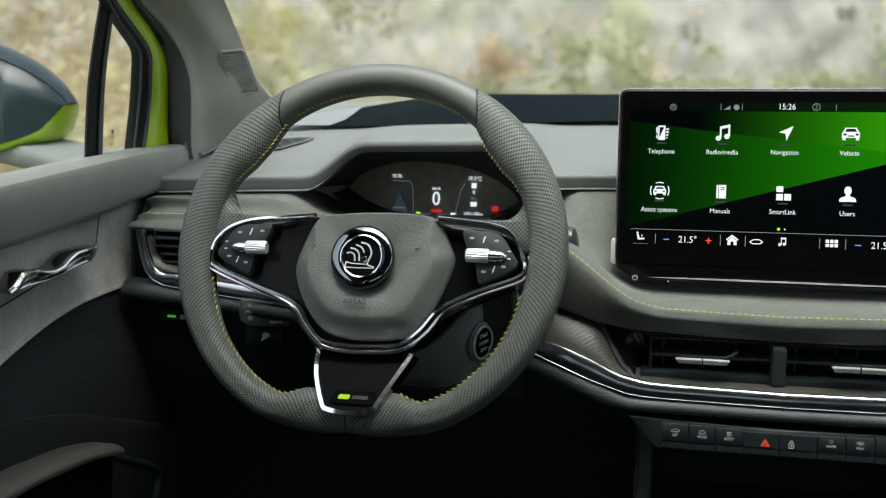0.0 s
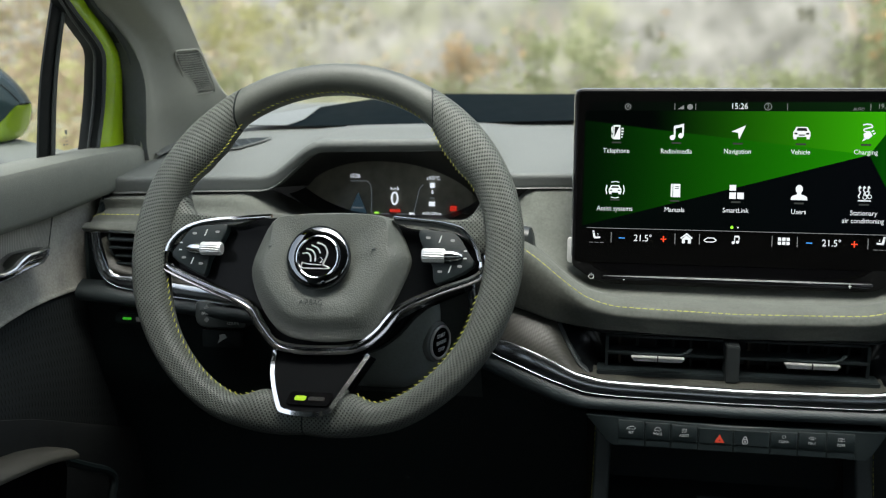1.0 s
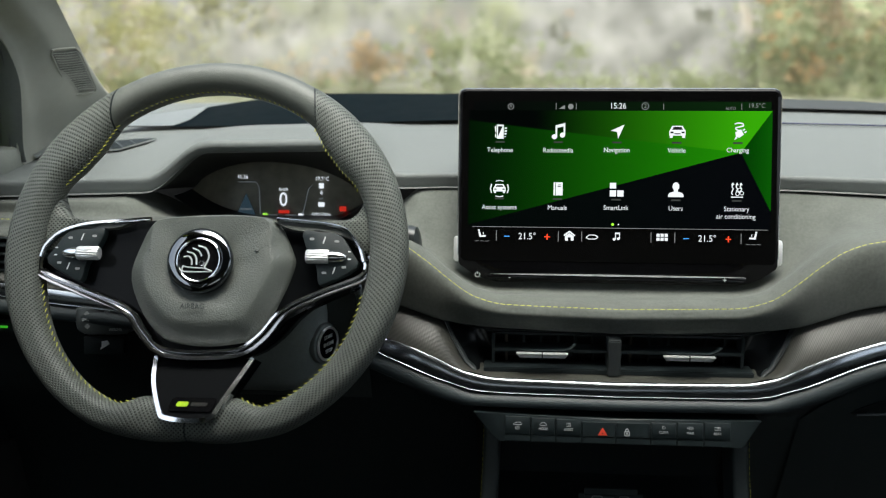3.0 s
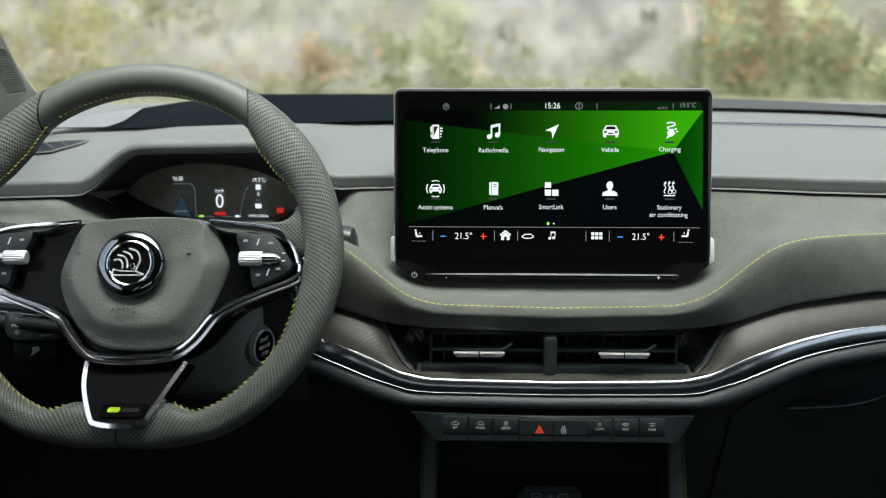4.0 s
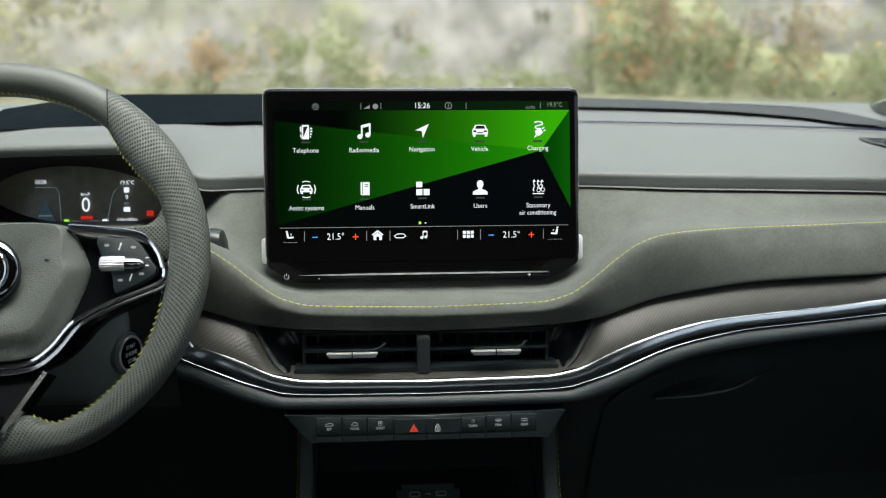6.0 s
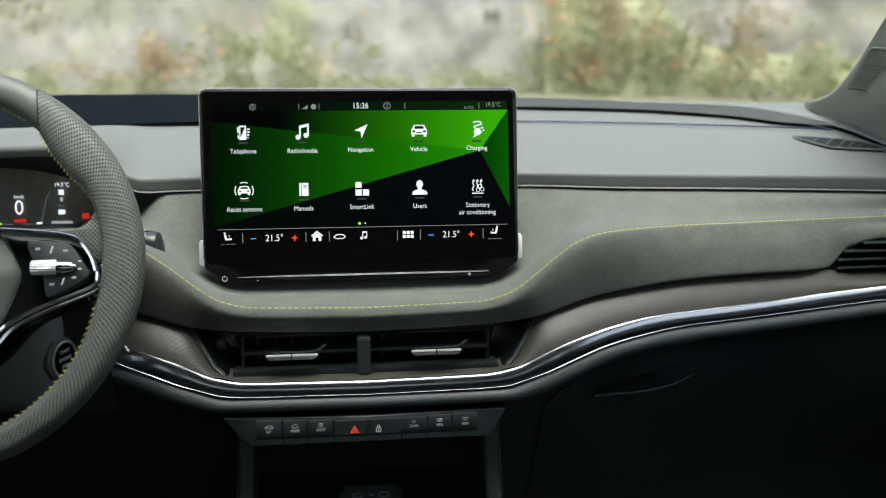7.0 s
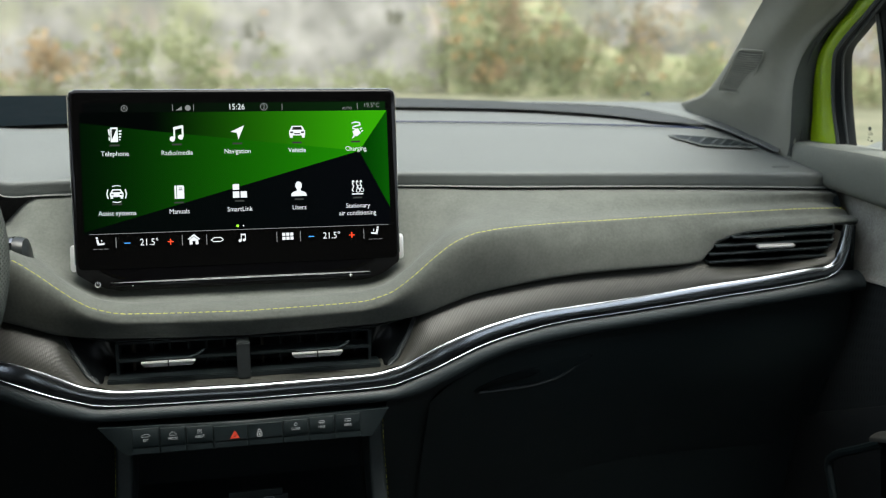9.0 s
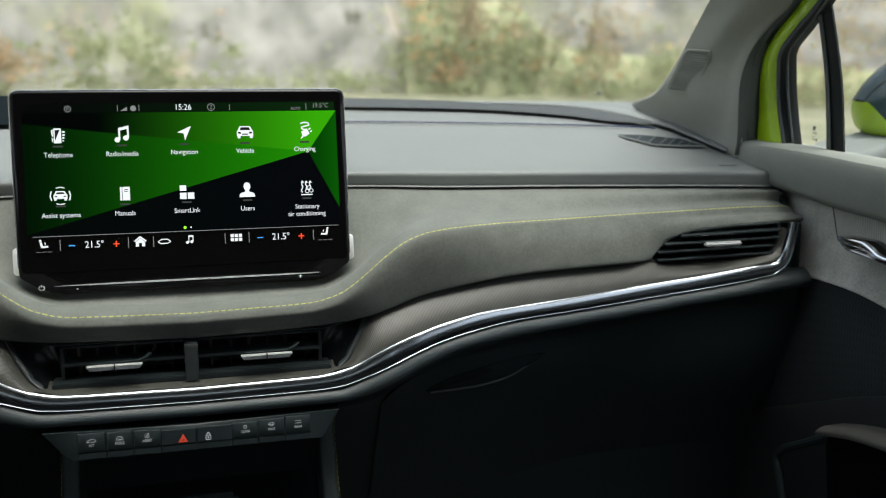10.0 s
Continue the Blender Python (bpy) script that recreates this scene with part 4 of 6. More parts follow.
    # column shroud
    bm = loft([[Vector((-0.372 + x * k, y, zc + z * k)) for x, z in rounded(0.232, 0.17, 0.06, 6)] for k, y, zc in ((0.46, 0.858, 0.925), (0.58, 0.861, 0.922), (0.68, 0.868, 0.916), (0.74, 0.884, 0.910), (0.79, 0.92, 0.905), (0.84, 0.97, 0.902), (0.87, 1.08, 0.90))], close_u=True, cap=True)
    part("column_shroud", bm, mat("column_plastic", (0.17, 0.195, 0.19), 0.5, var=0.08, bump=0.2, bump_scale=900), w, "dark grey column shroud")
    return w


# ---- touchscreen ----
SCREEN = facing(0.0, 0.9525, 1.0455, 12)
WHITE = glow("display_white", (0.93, 0.96, 1.0), 0.33)
GREY_UI = glow("display_grey", (0.5, 0.52, 0.52), 0.16)
BLUE_UI = glow("display_blue", (0.1, 0.45, 1.0), 0.35)
RED_UI = glow("display_red", (1.0, 0.08, 0.03), 0.45)
SHINE_UI = glow("display_shine", (0.5, 0.55, 0.52), 0.03)
LIME_UI = glow("display_lime", (0.35, 0.9, 0.05), 0.4)


def gradient(name, dark, light, strength, lo=-0.16, hi=0.13):
    """A display field that brightens from left to right, along its own x."""
    m = glow(name, light, strength)
    n, l = m.node_tree.nodes, m.node_tree.links
    tc, sep, mr, mx = n.new("ShaderNodeTexCoord"), n.new("ShaderNodeSeparateXYZ"), n.new("ShaderNodeMapRange"), n.new("ShaderNodeMix")
    mr.inputs[1].default_value, mr.inputs[2].default_value = lo, hi
    mx.data_type = "RGBA"
    mx.inputs[6].default_value, mx.inputs[7].default_value = (*dark, 1), (*light, 1)
    l.new(tc.outputs["Object"], sep.inputs[0])
    l.new(sep.outputs[0], mr.inputs[0])
    pw = n.new("ShaderNodeMath")
    pw.operation = "POWER"
    pw.inputs[1].default_value = 1.7
    l.new(mr.outputs[0], pw.inputs[0])
    l.new(pw.outputs[0], mx.inputs[0])
    l.new(mx.outputs[2], n["Principled BSDF"].inputs["Emission Color"])
    return m


def touchscreen():
    t = thing("touchscreen", "large black tablet touchscreen showing a green menu, mounted on the dashboard", "touchscreen")
    K = 0.000567

    def ui(px, py):
        return ((px - 921) * K, (328.5 - py) * K)

    def piece(name, bm, material, label="", parent=t):
        bm.transform(SCREEN)
        return part(name, bm, material, parent, label)
    # housing with a tapered chin
    out = [(-0.158, 0.090), (-0.1565, 0.0945), (-0.152, 0.0967), (0.152, 0.0967), (0.1565, 0.0945), (0.158, 0.090), (0.1575, -0.076), (0.156, -0.080), (0.142, -0.0895), (0.130, -0.0945), (0.118, -0.0967), (-0.118, -0.0967), (-0.130, -0.0945), (-0.142, -0.0895), (-0.156, -0.080), (-0.1575, -0.076)]
    piece("housing", prism(out, -0.016, 0.0, bevel=0.0018), PIANO, "gloss black housing")
    piece("rim_edge", sweep([Vector((x * 1.002, y * 1.003, -0.004)) for x, y in [(-0.1575, -0.07)] + out[:6] + [(0.1575, -0.07)]], circle(0.0012, 6), up=(0, 0, 1)), SATIN, "thin metal edge")
    for s in (-1, 1):
        piece("side_bracket", prism([(s * 0.1585 + x, -0.064 + y) for x, y in rounded(0.008, 0.026, 0.0035)], -0.012, -0.003, bevel=0.001), SILVER, "pale plastic bracket")
    glassp = piece("display", prism([(x, y) for x, y in rounded(0.309, 0.170, 0.004)], -0.001, 0.0006), BEZEL, "lit display")
    for v in glassp.data.vertices:
        v.co += SCREEN.to_3x3() @ Vector((0, 0.0095, 0))
    # slider bar on the chin
    piece("slider_bar", prism([(x, -0.0905 + y) for x, y in rounded(0.255, 0.0055, 0.0025)], 0.0, 0.002, bevel=0.001), PIANO, "gloss touch slider")
    # pale tapered strip painted as the reflection along the bar
    piece("slider_glint", prism([(x, -0.0888 + 0.0011 * (1 - (x / 0.128) ** 4)) for x in np.linspace(-0.126, 0.126, 21)] + [(x, -0.0888 - 0.0007 * (1 - (x / 0.128) ** 4)) for x in np.linspace(0.126, -0.126, 21)], 0.0015, 0.0024), mat("slider_glint_grey", (0.3, 0.31, 0.31), 0.25, var=0.3, scale=12))
    lettering("slider_mark", "-", 0.008, SCREEN @ pose(*ui(735, 490), 0.0022), PRINT, t)
    lettering("slider_mark", "+", 0.008, SCREEN @ pose(*ui(1108, 490), 0.0022), PRINT, t)
    ring = [Vector((*ui(678 + 4.4 * math.sin(a), 487 - 4.4 * math.cos(a)), 0.0008)) for a in np.linspace(0.6, 5.7, 12)]
    piece("power_mark", sweep(ring, circle(0.0003, 5)), PRINT)
    piece("power_mark", sweep([Vector((*ui(678, 481.5), 0.0008)), Vector((*ui(678, 486), 0.0008))], circle(0.0003, 5), up=(0, 1, 1)), PRINT)

    def field(name, pts, m, z):
        bm = bmesh.new()
        bm.faces.new([bm.verts.new((*ui(*p), z)) for p in pts])
        ob = part(name, bm, m, glassp, flat=True)
        ob.matrix_world = SCREEN
        return ob
    BASE = gradient("menu_black_green", (0.0003, 0.001, 0.0008), (0.0006, 0.0009, 0.0014), 0.6)
    G1 = gradient("menu_green_dark", (0.0, 0.02, 0.0), (0.003, 0.075, 0.001), 0.4, 0.1, 0.15)
    G2 = gradient("menu_green_mid", (0.0, 0.004, 0.0003), (0.014, 0.21, 0.001), 0.4, -0.16, 0.125)
    G3 = gradient("menu_green_light", (0.0, 0.0006, 0.0003), (0.034, 0.31, 0.002), 0.4, -0.085, 0.13)
    field("menu_ground", [(660, 402), (660, 196), (1184, 196), (1184, 402)], BASE, 0.0009)
    field("menu_facet", [(660, 398), (660, 213), (780, 228), (1132, 268)], G2, 0.0011)
    field("menu_facet", [(660, 213), (660, 196), (1184, 196), (1132, 268), (780, 228)], G3, 0.0012)
    field("menu_facet", [(1132, 268), (1184, 196), (1184, 370)], G1, 0.0013)
    field("status_bar", [(668, 180), (1182, 180), (1182, 196), (668, 196)], gradient("menu_bar", (0.0006, 0.0009, 0.0009), (0.002, 0.012, 0.002), 0.5), 0.0013)

    def mark(name, pts, m=WHITE, z=0.0016):
        bm = bmesh.new()
        bm.faces.new([bm.verts.new((*ui(*p), z)) for p in pts])
        ob = part(name, bm, m, glassp, flat=True)
        ob.matrix_world = SCREEN
        return ob

    def rect(x0, y0, x1, y1):
        return [(x0, y0), (x1, y0), (x1, y1), (x0, y1)]

    def multi(name, polys, m=WHITE, z=0.0016):
        bm = bmesh.new()
        for pts in polys:
            bm.faces.new([bm.verts.new((*ui(*p), z)) for p in pts])
        ob = part(name, bm, m, glassp, flat=True)
        ob.matrix_world = SCREEN
        return ob

    def strip(pts, w):
        """A polyline of that width, as quads."""
        out = []
        for (x0, y0), (x1, y1) in zip(pts, pts[1:]):
            L = math.hypot(x1 - x0, y1 - y0) or 1
            nx, ny = -(y1 - y0) / L * w / 2, (x1 - x0) / L * w / 2
            out.append([(x0 + nx, y0 + ny), (x1 + nx, y1 + ny), (x1 - nx, y1 - ny), (x0 - nx, y0 - ny)])
        return out

    def disc(x, y, r, n=14, ry=None):
        return [(x + r * math.cos(2 * math.pi * i / n), y + (ry or r) * math.sin(2 * math.pi * i / n)) for i in range(n)]

    def word(text, px, py, size, m=WHITE):
        lettering("menu_word", text, size * K, SCREEN @ pose(*ui(px, py), 0.0016), m, glassp, depth=0.0)
    for text, px, py in (("Telephone", 715, 266), ("Radio/media", 817, 266), ("Navigation", 919, 265), ("Vehicle", 1022, 265), ("Charging", 1126, 264), ("Assist systems", 715, 367), ("Manuals", 817, 367), ("SmartLink", 919, 366), ("Users", 1022, 366), ("Stationary", 1126, 366), ("air conditioning", 1125, 379)):
        word(text, px, py, 11.8)
    word("15:26", 920, 188, 14.5)
    word("19.5°C", 1157, 187, 11.5, GREY_UI)
    word("AUTO", 1113, 192, 7, GREY_UI)
    for px in (765, 1077):
        word("21.5°", px, 418, 16.5)
    ring_of = lambda x, y, r: strip([(x + r * math.cos(a), y + r * math.sin(a)) for a in np.linspace(0, 2 * math.pi, 15)], 1.2)
    # icons
    multi("phone_icon", [rect(709, 221, 721, 246), [(705, 225), (708, 223), (708, 236), (706, 233)], rect(722.5, 226, 727, 228.6), rect(722.5, 231, 727, 233.6), rect(722.5, 236, 726, 238.6), rect(722.5, 241, 725, 243), [(706, 236), (708, 239), (708, 245), (706, 242)]])
    multi("music_icon", [disc(810, 242, 4.5), disc(824, 239, 4.5), rect(812, 222, 815, 242), rect(826, 220, 829, 239), [(812, 222), (829, 218), (829, 223), (812, 227)]])
    multi("arrow_icon", [[(908, 231), (932, 220), (921, 245), (919, 233)]])
    multi("car_icon", [[(1014, 222), (1032, 222), (1036, 230), (1010, 230)], rect(1009, 230, 1037, 239), rect(1010, 239, 1015, 243), rect(1031, 239, 1036, 243)])
    DARK_UI = mat("display_dark", (0.002, 0.004, 0.002), 0.3, var=0)
    multi("car_cutouts", [[(1016, 224), (1030, 224), (1032, 229), (1014, 229)], rect(1011, 232, 1016, 235), rect(1030, 232, 1035, 235), rect(1018, 235, 1028, 237)], DARK_UI, 0.0019)
    multi("phone_cutouts", [[(711, 242), (711, 224), (719, 224), (712, 240)]], DARK_UI, 0.0019)
    multi("plug_icon", strip([(1120, 218.5), (1126, 216.5), (1134, 217.5), (1135.5, 221.5), (1128, 223.5), (1122, 225), (1122, 228), (1127, 229.5), (1130, 230.5)], 2.2) + [[(1121, 233), (1131, 227.5), (1136, 236.5), (1129, 242), (1123.5, 241)], strip([(1134, 229.5), (1138, 227)], 2)[0], strip([(1137, 233.5), (1140.5, 231.5)], 2)[0], [(1119.5, 246), (1122.5, 240), (1125.5, 242.5)]])
    multi("assist_icon", [[(708, 326), (722, 326), (725, 332), (705, 332)], rect(704, 332, 726, 339), rect(705, 339, 709, 342), rect(721, 339, 725, 342)] + strip([(701, 326), (699, 334), (701, 342)], 2) + strip([(729, 326), (731, 334), (729, 342)], 2) + strip([(708, 321), (715, 319.5), (722, 321)], 1.6) + strip([(708, 347), (715, 348.5), (722, 347)], 1.6))
    multi("assist_cutouts", [[(710, 328), (720, 328), (722, 331), (708, 331)], rect(706, 334, 710, 336), rect(720, 334, 724, 336)], DARK_UI, 0.0019)
    multi("book_lines", [rect(817, 326, 823, 327.2), rect(817, 329, 823, 330.2)], DARK_UI, 0.0019)
    multi("book_icon", [rect(810, 322, 813, 345), rect(814, 322, 826, 345)])
    multi("tile_icon", [rect(908, 322, 919, 332), rect(908, 335, 919, 346), rect(921, 335, 932, 346)])
    multi("user_icon", [disc(1022, 327.5, 6, 14, 7.5), [(1018.5, 333), (1025.5, 333), (1025.5, 338), (1018.5, 338)], [(1008.5, 346), (1009, 341), (1012, 338.5), (1018, 336.5), (1026, 336.5), (1032, 338.5), (1035, 341), (1035.5, 346)]])
    multi("heater_icon", [q for i in range(3) for q in strip([(1119 + i * 7, 323), (1117.4 + i * 7, 327), (1120 + i * 7, 331), (1118 + i * 7, 335)], 1.8)] + [[(1116 + i * 7, 324), (1119 + i * 7, 319.5), (1122 + i * 7, 324)] for i in range(3)] + strip([(1118, 335), (1116.5, 338), (1119, 341)], 1.8) + ring_of(1130.5, 332.5, 3.2) + ring_of(1134.5, 338, 3.2) + ring_of(1127, 339, 3.2) + [disc(1130.5, 336.5, 1.6), rect(1116, 344, 1136.5, 346)])
    for px in (715, 817, 919, 1022, 1126):
        for py in (250, 350):
            mark("icon_reflection", rect(px - 8, py, px + 8, py + 3), SHINE_UI)
    mark("menu_rule", rect(668, 401, 1180, 402), GREY_UI)
    mark("page_dot", disc(914, 395, 2.6, 10), LIME_UI)
    mark("page_dot", disc(924, 395, 1.4, 8))
    for flip, cx, cy in ((1, 685, 414), (-1, 1155, 412)):
        at_ = lambda pts: [(cx + flip * x, cy + y) for x, y in pts]
        multi("seat_icon", [at_(p) for p in ([(-7, -7.5), (-3.8, -7.5), (-3.2, -4.5), (-6.6, -4.5)], [(-6.4, -3.6), (-3, -3.6), (-1.2, 3.2), (-4.6, 5.5)], [(-1.2, 3.2), (6.5, 2.4), (7, 5.5), (-4.6, 6.2)])] + strip(at_([(1.5, -3), (3, -1), (2, 1)]), 1.0))
        mark("seat_rule", rect(cx - 12, 426.5, cx - 5, 427.3), GREY_UI)
        mark("seat_rule", rect(cx - 3, 426.5, cx + 4, 427.3), GREY_UI)
        mark("seat_rule", rect(cx + 6, 426.5, cx + 13, 427.3), GREY_UI)
    multi("home_icon", [[(828.5, 415), (839, 406.5), (849.5, 415), (847.5, 416.5), (839, 410), (830.5, 416.5)], [(831.5, 416.5), (839, 410.8), (846.5, 416.5), (846.5, 424.5), (841.5, 424.5), (841.5, 418.5), (836.5, 418.5), (836.5, 424.5), (831.5, 424.5)]])
    multi("car_outline_icon", strip([(868, 418), (874, 414), (884, 414), (889, 418), (884, 421), (872, 421), (868, 418)], 1.6))
    multi("note_icon", [disc(917, 421, 2.6), disc(924, 420, 2.6), rect(918.5, 410, 920, 421), rect(925.5, 410, 927, 420), rect(918.5, 409, 927, 412)])
    multi("grid_icon", [rect(990 + i * 7, 410 + j * 7, 995.5 + i * 7, 415.5 + j * 7) for i in range(3) for j in range(2)])
    for px in (729, 1041):
        mark("minus_icon", rect(px - 5, 417.4, px + 5, 418.9), BLUE_UI)
    for px in (800, 1113):
        multi("plus_icon", [rect(px - 5, 417.4, px + 5, 419), rect(px - 0.9, 413.2, px + 0.9, 423.4)], RED_UI)
    for px in (710, 819, 860, 980, 1021, 1134):
        mark("bar_rule", rect(px, 408, px + 1.2, 426), GREY_UI)
    for px in (812, 847, 998, 1131):
        mark("status_rule", rect(px, 183, px + 1, 194), GREY_UI)
    multi("compass_icon", ring_of(733, 189, 5) + strip([(731, 191), (733, 186), (735, 191)], 1), GREY_UI)
    mark("signal_icon", [(817, 193), (828, 193), (828, 186)], GREY_UI)
    mark("globe_icon", disc(838, 189, 5, 10), GREY_UI)
    multi("badge_ring", ring_of(967, 188, 6), GREY_UI)
    word("2", 967, 188, 10, GREY_UI)
    return t


# ---- doors, pillars and mirrors ----


def mirrored(s, pts):
    return [Vector((s * p[0], p[1], p[2])) for p in pts]


def ribbon(s, a, b, bulge, thick, n=5):
    """A moulding between two edges, rounded towards the cabin."""
    A, B = spline(mirrored(s, a), n), spline(mirrored(s, b), n)
    rows = []
    for p, q in zip(A, B):
        c = (p + q) / 2
        inward = Vector((-s, -0.25, 0)).normalized()
        rows.append([p - inward * thick, p, p.lerp(q, 0.25) + inward * bulge * 0.75, c + inward * bulge, p.lerp(q, 0.75) + inward * bulge * 0.75, q, q - inward * thick])
    return loft(rows)


def door(s):
    side = "driver" if s < 0 else "passenger"
    d = thing("car_door", "grey door trim with chrome handle and black mesh, %s side" % side, "car door", "front doors")
    ys = [float(v) for v in np.linspace(1.105, 0.2, 30)]
    def sec(y, pts):
        return [Vector((s * x, y, z)) for x, z in pts]
    rise = lambda y: 0.004 * (1.05 - y)
    rows = []
    for y in ys:
        k, f = step(0, 1, (1.09 - y) / 0.2), step(0.94, 1.07, y)
        xi = mix(0.690, 0.673, f)
        rows.append(sec(y, [(0.775, 1.03), (0.768, 1.056 + rise(y)), (0.760, 1.064 + rise(y)), (0.72, 1.0685 + rise(y)), (xi + 0.010, 1.068 + rise(y)), (xi + 0.004, 1.066 + rise(y)), (xi + 0.001, 1.061 + rise(y)), (xi + 0.001, 1.045), (xi + 0.004, mix(1.030, 1.018, k)), (xi + 0.007, mix(1.026, 1.013, k)), (xi + 0.013, mix(1.022, 1.009, k)), (0.72, mix(1.018, 1.006, k))]))
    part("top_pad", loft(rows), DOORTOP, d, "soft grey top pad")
    mesh_z = curve([0.2, 0.6, 0.73, 0.775, 0.82, 0.87, 0.925, 0.96, 1.09], [0.80, 0.872, 0.903, 0.913, 0.920, 0.923, 0.921, 0.918, 0.905])
    mesh_low = curve([0.2, 0.706, 0.808, 0.9, 1.09], [0.89, 0.845, 0.815, 0.775, 0.69])
    def mesh_x(y, z):
        return mix(0.711, 0.698, step(0, 1, (mesh_z(y) - z) / 0.1))
    rows = [spline(sec(y, [(0.716, 1.02), (0.713, 1.0), (0.715, 0.965), (0.712, mesh_z(y) + 0.008), (0.708, mesh_z(y) + 0.001), (0.716, mesh_z(y) - 0.003)]), 4) for y in np.linspace(1.09, 0.2, 28)]
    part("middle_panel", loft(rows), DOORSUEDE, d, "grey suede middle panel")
    rows = [spline(sec(y, [(mesh_x(y, z), z) for z in np.linspace(mesh_z(y) + 0.001, min(mesh_low(y), mesh_z(y) - 0.03), 5)]), 4) for y in np.linspace(1.09, 0.2, 28)]
    part("mesh_panel", loft(rows), MESH, d, "black ribbed mesh panel")
    part("mesh_rim", sweep(mirrored(s, [(0.7085, y, mesh_z(y)) for y in np.linspace(1.06, 0.3, 40)]), circle(0.0011, 6), up=(1, 0, 0)), DOORSUEDE, d)
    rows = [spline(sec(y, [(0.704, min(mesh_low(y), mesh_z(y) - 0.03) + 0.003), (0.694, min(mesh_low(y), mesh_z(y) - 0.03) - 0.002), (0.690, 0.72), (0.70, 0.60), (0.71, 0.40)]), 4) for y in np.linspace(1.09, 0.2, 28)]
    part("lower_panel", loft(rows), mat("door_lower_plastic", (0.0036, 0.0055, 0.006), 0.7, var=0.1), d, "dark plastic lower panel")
    # textured insert and pull handle
    ins = mirrored(s, [(0.7125, 0.921, 1.014), (0.7125, 0.904, 0.972), (0.7125, 0.74, 0.953), (0.7125, 0.5, 0.945), (0.7125, 0.5, 1.014)])
    bm = loft([[ins[0], ins[0].lerp(ins[4], 0.4), ins[4]], [ins[1], ins[2], ins[3]]])
    part("ribbed_insert", bm, RIBBED, d, "ribbed grey insert")
    part("insert_seam", sweep([ins[0], ins[1], ins[2]], circle(0.0008, 5), up=(1, 0, 0)), LOWER, d)
    # pull handle: an S-shaped blade with a bright top bevel and a thin lower ridge
    hy = [0.874, 0.868, 0.850, 0.828, 0.8135, 0.80, 0.787, 0.772, 0.757, 0.745, 0.736, 0.7265]
    top_of, low_of = curve(hy[::-1], [0.973, 0.979, 0.987, 0.9868, 0.9815, 0.979, 0.980, 0.985, 0.988, 0.9868, 0.985, 0.984]), curve(hy[::-1], [0.9715, 0.973, 0.973, 0.972, 0.9715, 0.9715, 0.9715, 0.9715, 0.9715, 0.972, 0.976, 0.9815])
    rows = []
    for y in np.linspace(0.874, 0.7265, 45):
        zt, zl = top_of(float(y)), low_of(float(y))
        h = zt - zl
        k = 0.008 * (step(0.874, 0.84, float(y)) - 1) - 0.006 * step(0.745, 0.7265, float(y))
        rows.append(sec(float(y), [(0.705, zt), (0.692 - k, zt), (0.683 - k, zt - 0.30 * h), (0.6805 - k, zt - 0.40 * h), (0.6825 - k, zt - 0.55 * h), (0.6845 - k, zt - 0.72 * h), (0.6825 - k, zt - 0.82 * h), (0.682 - k, zt - 0.90 * h), (0.692 - k, zl), (0.705, zl)]))
    part("door_handle", loft([list(r) for r in rows], close_u=True, cap=True), DARK_CHROME, d, "dark chrome handle blade")
    hys = [float(v) for v in np.linspace(0.872, 0.7275, 48)]
    lift = lambda y: 0.008 * (step(0.874, 0.84, y) - 1) - 0.006 * step(0.745, 0.7265, y)
    part("handle_edge", sweep(mirrored(s, [(0.6835 - lift(y), y, top_of(y) - 0.0012 - 0.003 * math.exp(-((y - 0.747) / 0.012) ** 2)) for y in hys]), [(-0.0026, -0.0012), (-0.0014, 0.0022), (0.0, 0.003), (0.0014, 0.0022), (0.0022, -0.0012)], up=(-s, 0, 0), scales=[(1.0 + 1.6 * math.exp(-((y - 0.747) / 0.011) ** 2), 1.0) for y in hys]), SATIN, d, "bright chrome upper edge of the handle")
    part("handle_ridge", sweep(mirrored(s, [(0.6815 - lift(y), y, top_of(y) - 0.84 * (top_of(y) - low_of(y))) for y in hys[1:30]]), circle(0.0007, 6), up=(-s, 0, 0)), SATIN, d)
    # armrest band over a near-black sheet for the shade beneath, and the pocket's edge
    az = curve([0.2, 0.4, 0.65, 0.69, 0.73, 0.78, 0.815, 0.832], [0.835, 0.832, 0.817, 0.813, 0.806, 0.796, 0.785, 0.778])
    ys2 = [float(v) for v in np.linspace(0.834, 0.2, 26)]
    rows = [spline(sec(y, [(0.70, az(y) + 0.002), (0.668, az(y) + 0.002), (0.657, az(y) - 0.002), (0.655, az(y) - 0.006), (0.660, az(y) - 0.0095), (0.70, az(y) - 0.010)]), 3) for y in ys2]
    part("armrest", loft(rows, cap=True), mat("brown_armrest", (0.048, 0.048, 0.040), 0.6, var=0.1), d, "grey-brown padded armrest edge")
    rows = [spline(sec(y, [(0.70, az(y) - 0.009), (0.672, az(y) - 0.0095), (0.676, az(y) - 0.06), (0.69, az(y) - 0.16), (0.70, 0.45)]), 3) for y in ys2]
    part("armrest_shade", loft(rows), DEEP, d)
    bm = sweep(spline(mirrored(s, [(0.672, 0.835, 0.765), (0.668, 0.870, 0.742), (0.665, 0.898, 0.724), (0.664, 0.910, 0.708), (0.664, 0.900, 0.685), (0.664, 0.87, 0.62)]), 5), circle(0.005, 8), up=(1, 0, 0))
    part("pocket_edge", bm, LOWER, d)
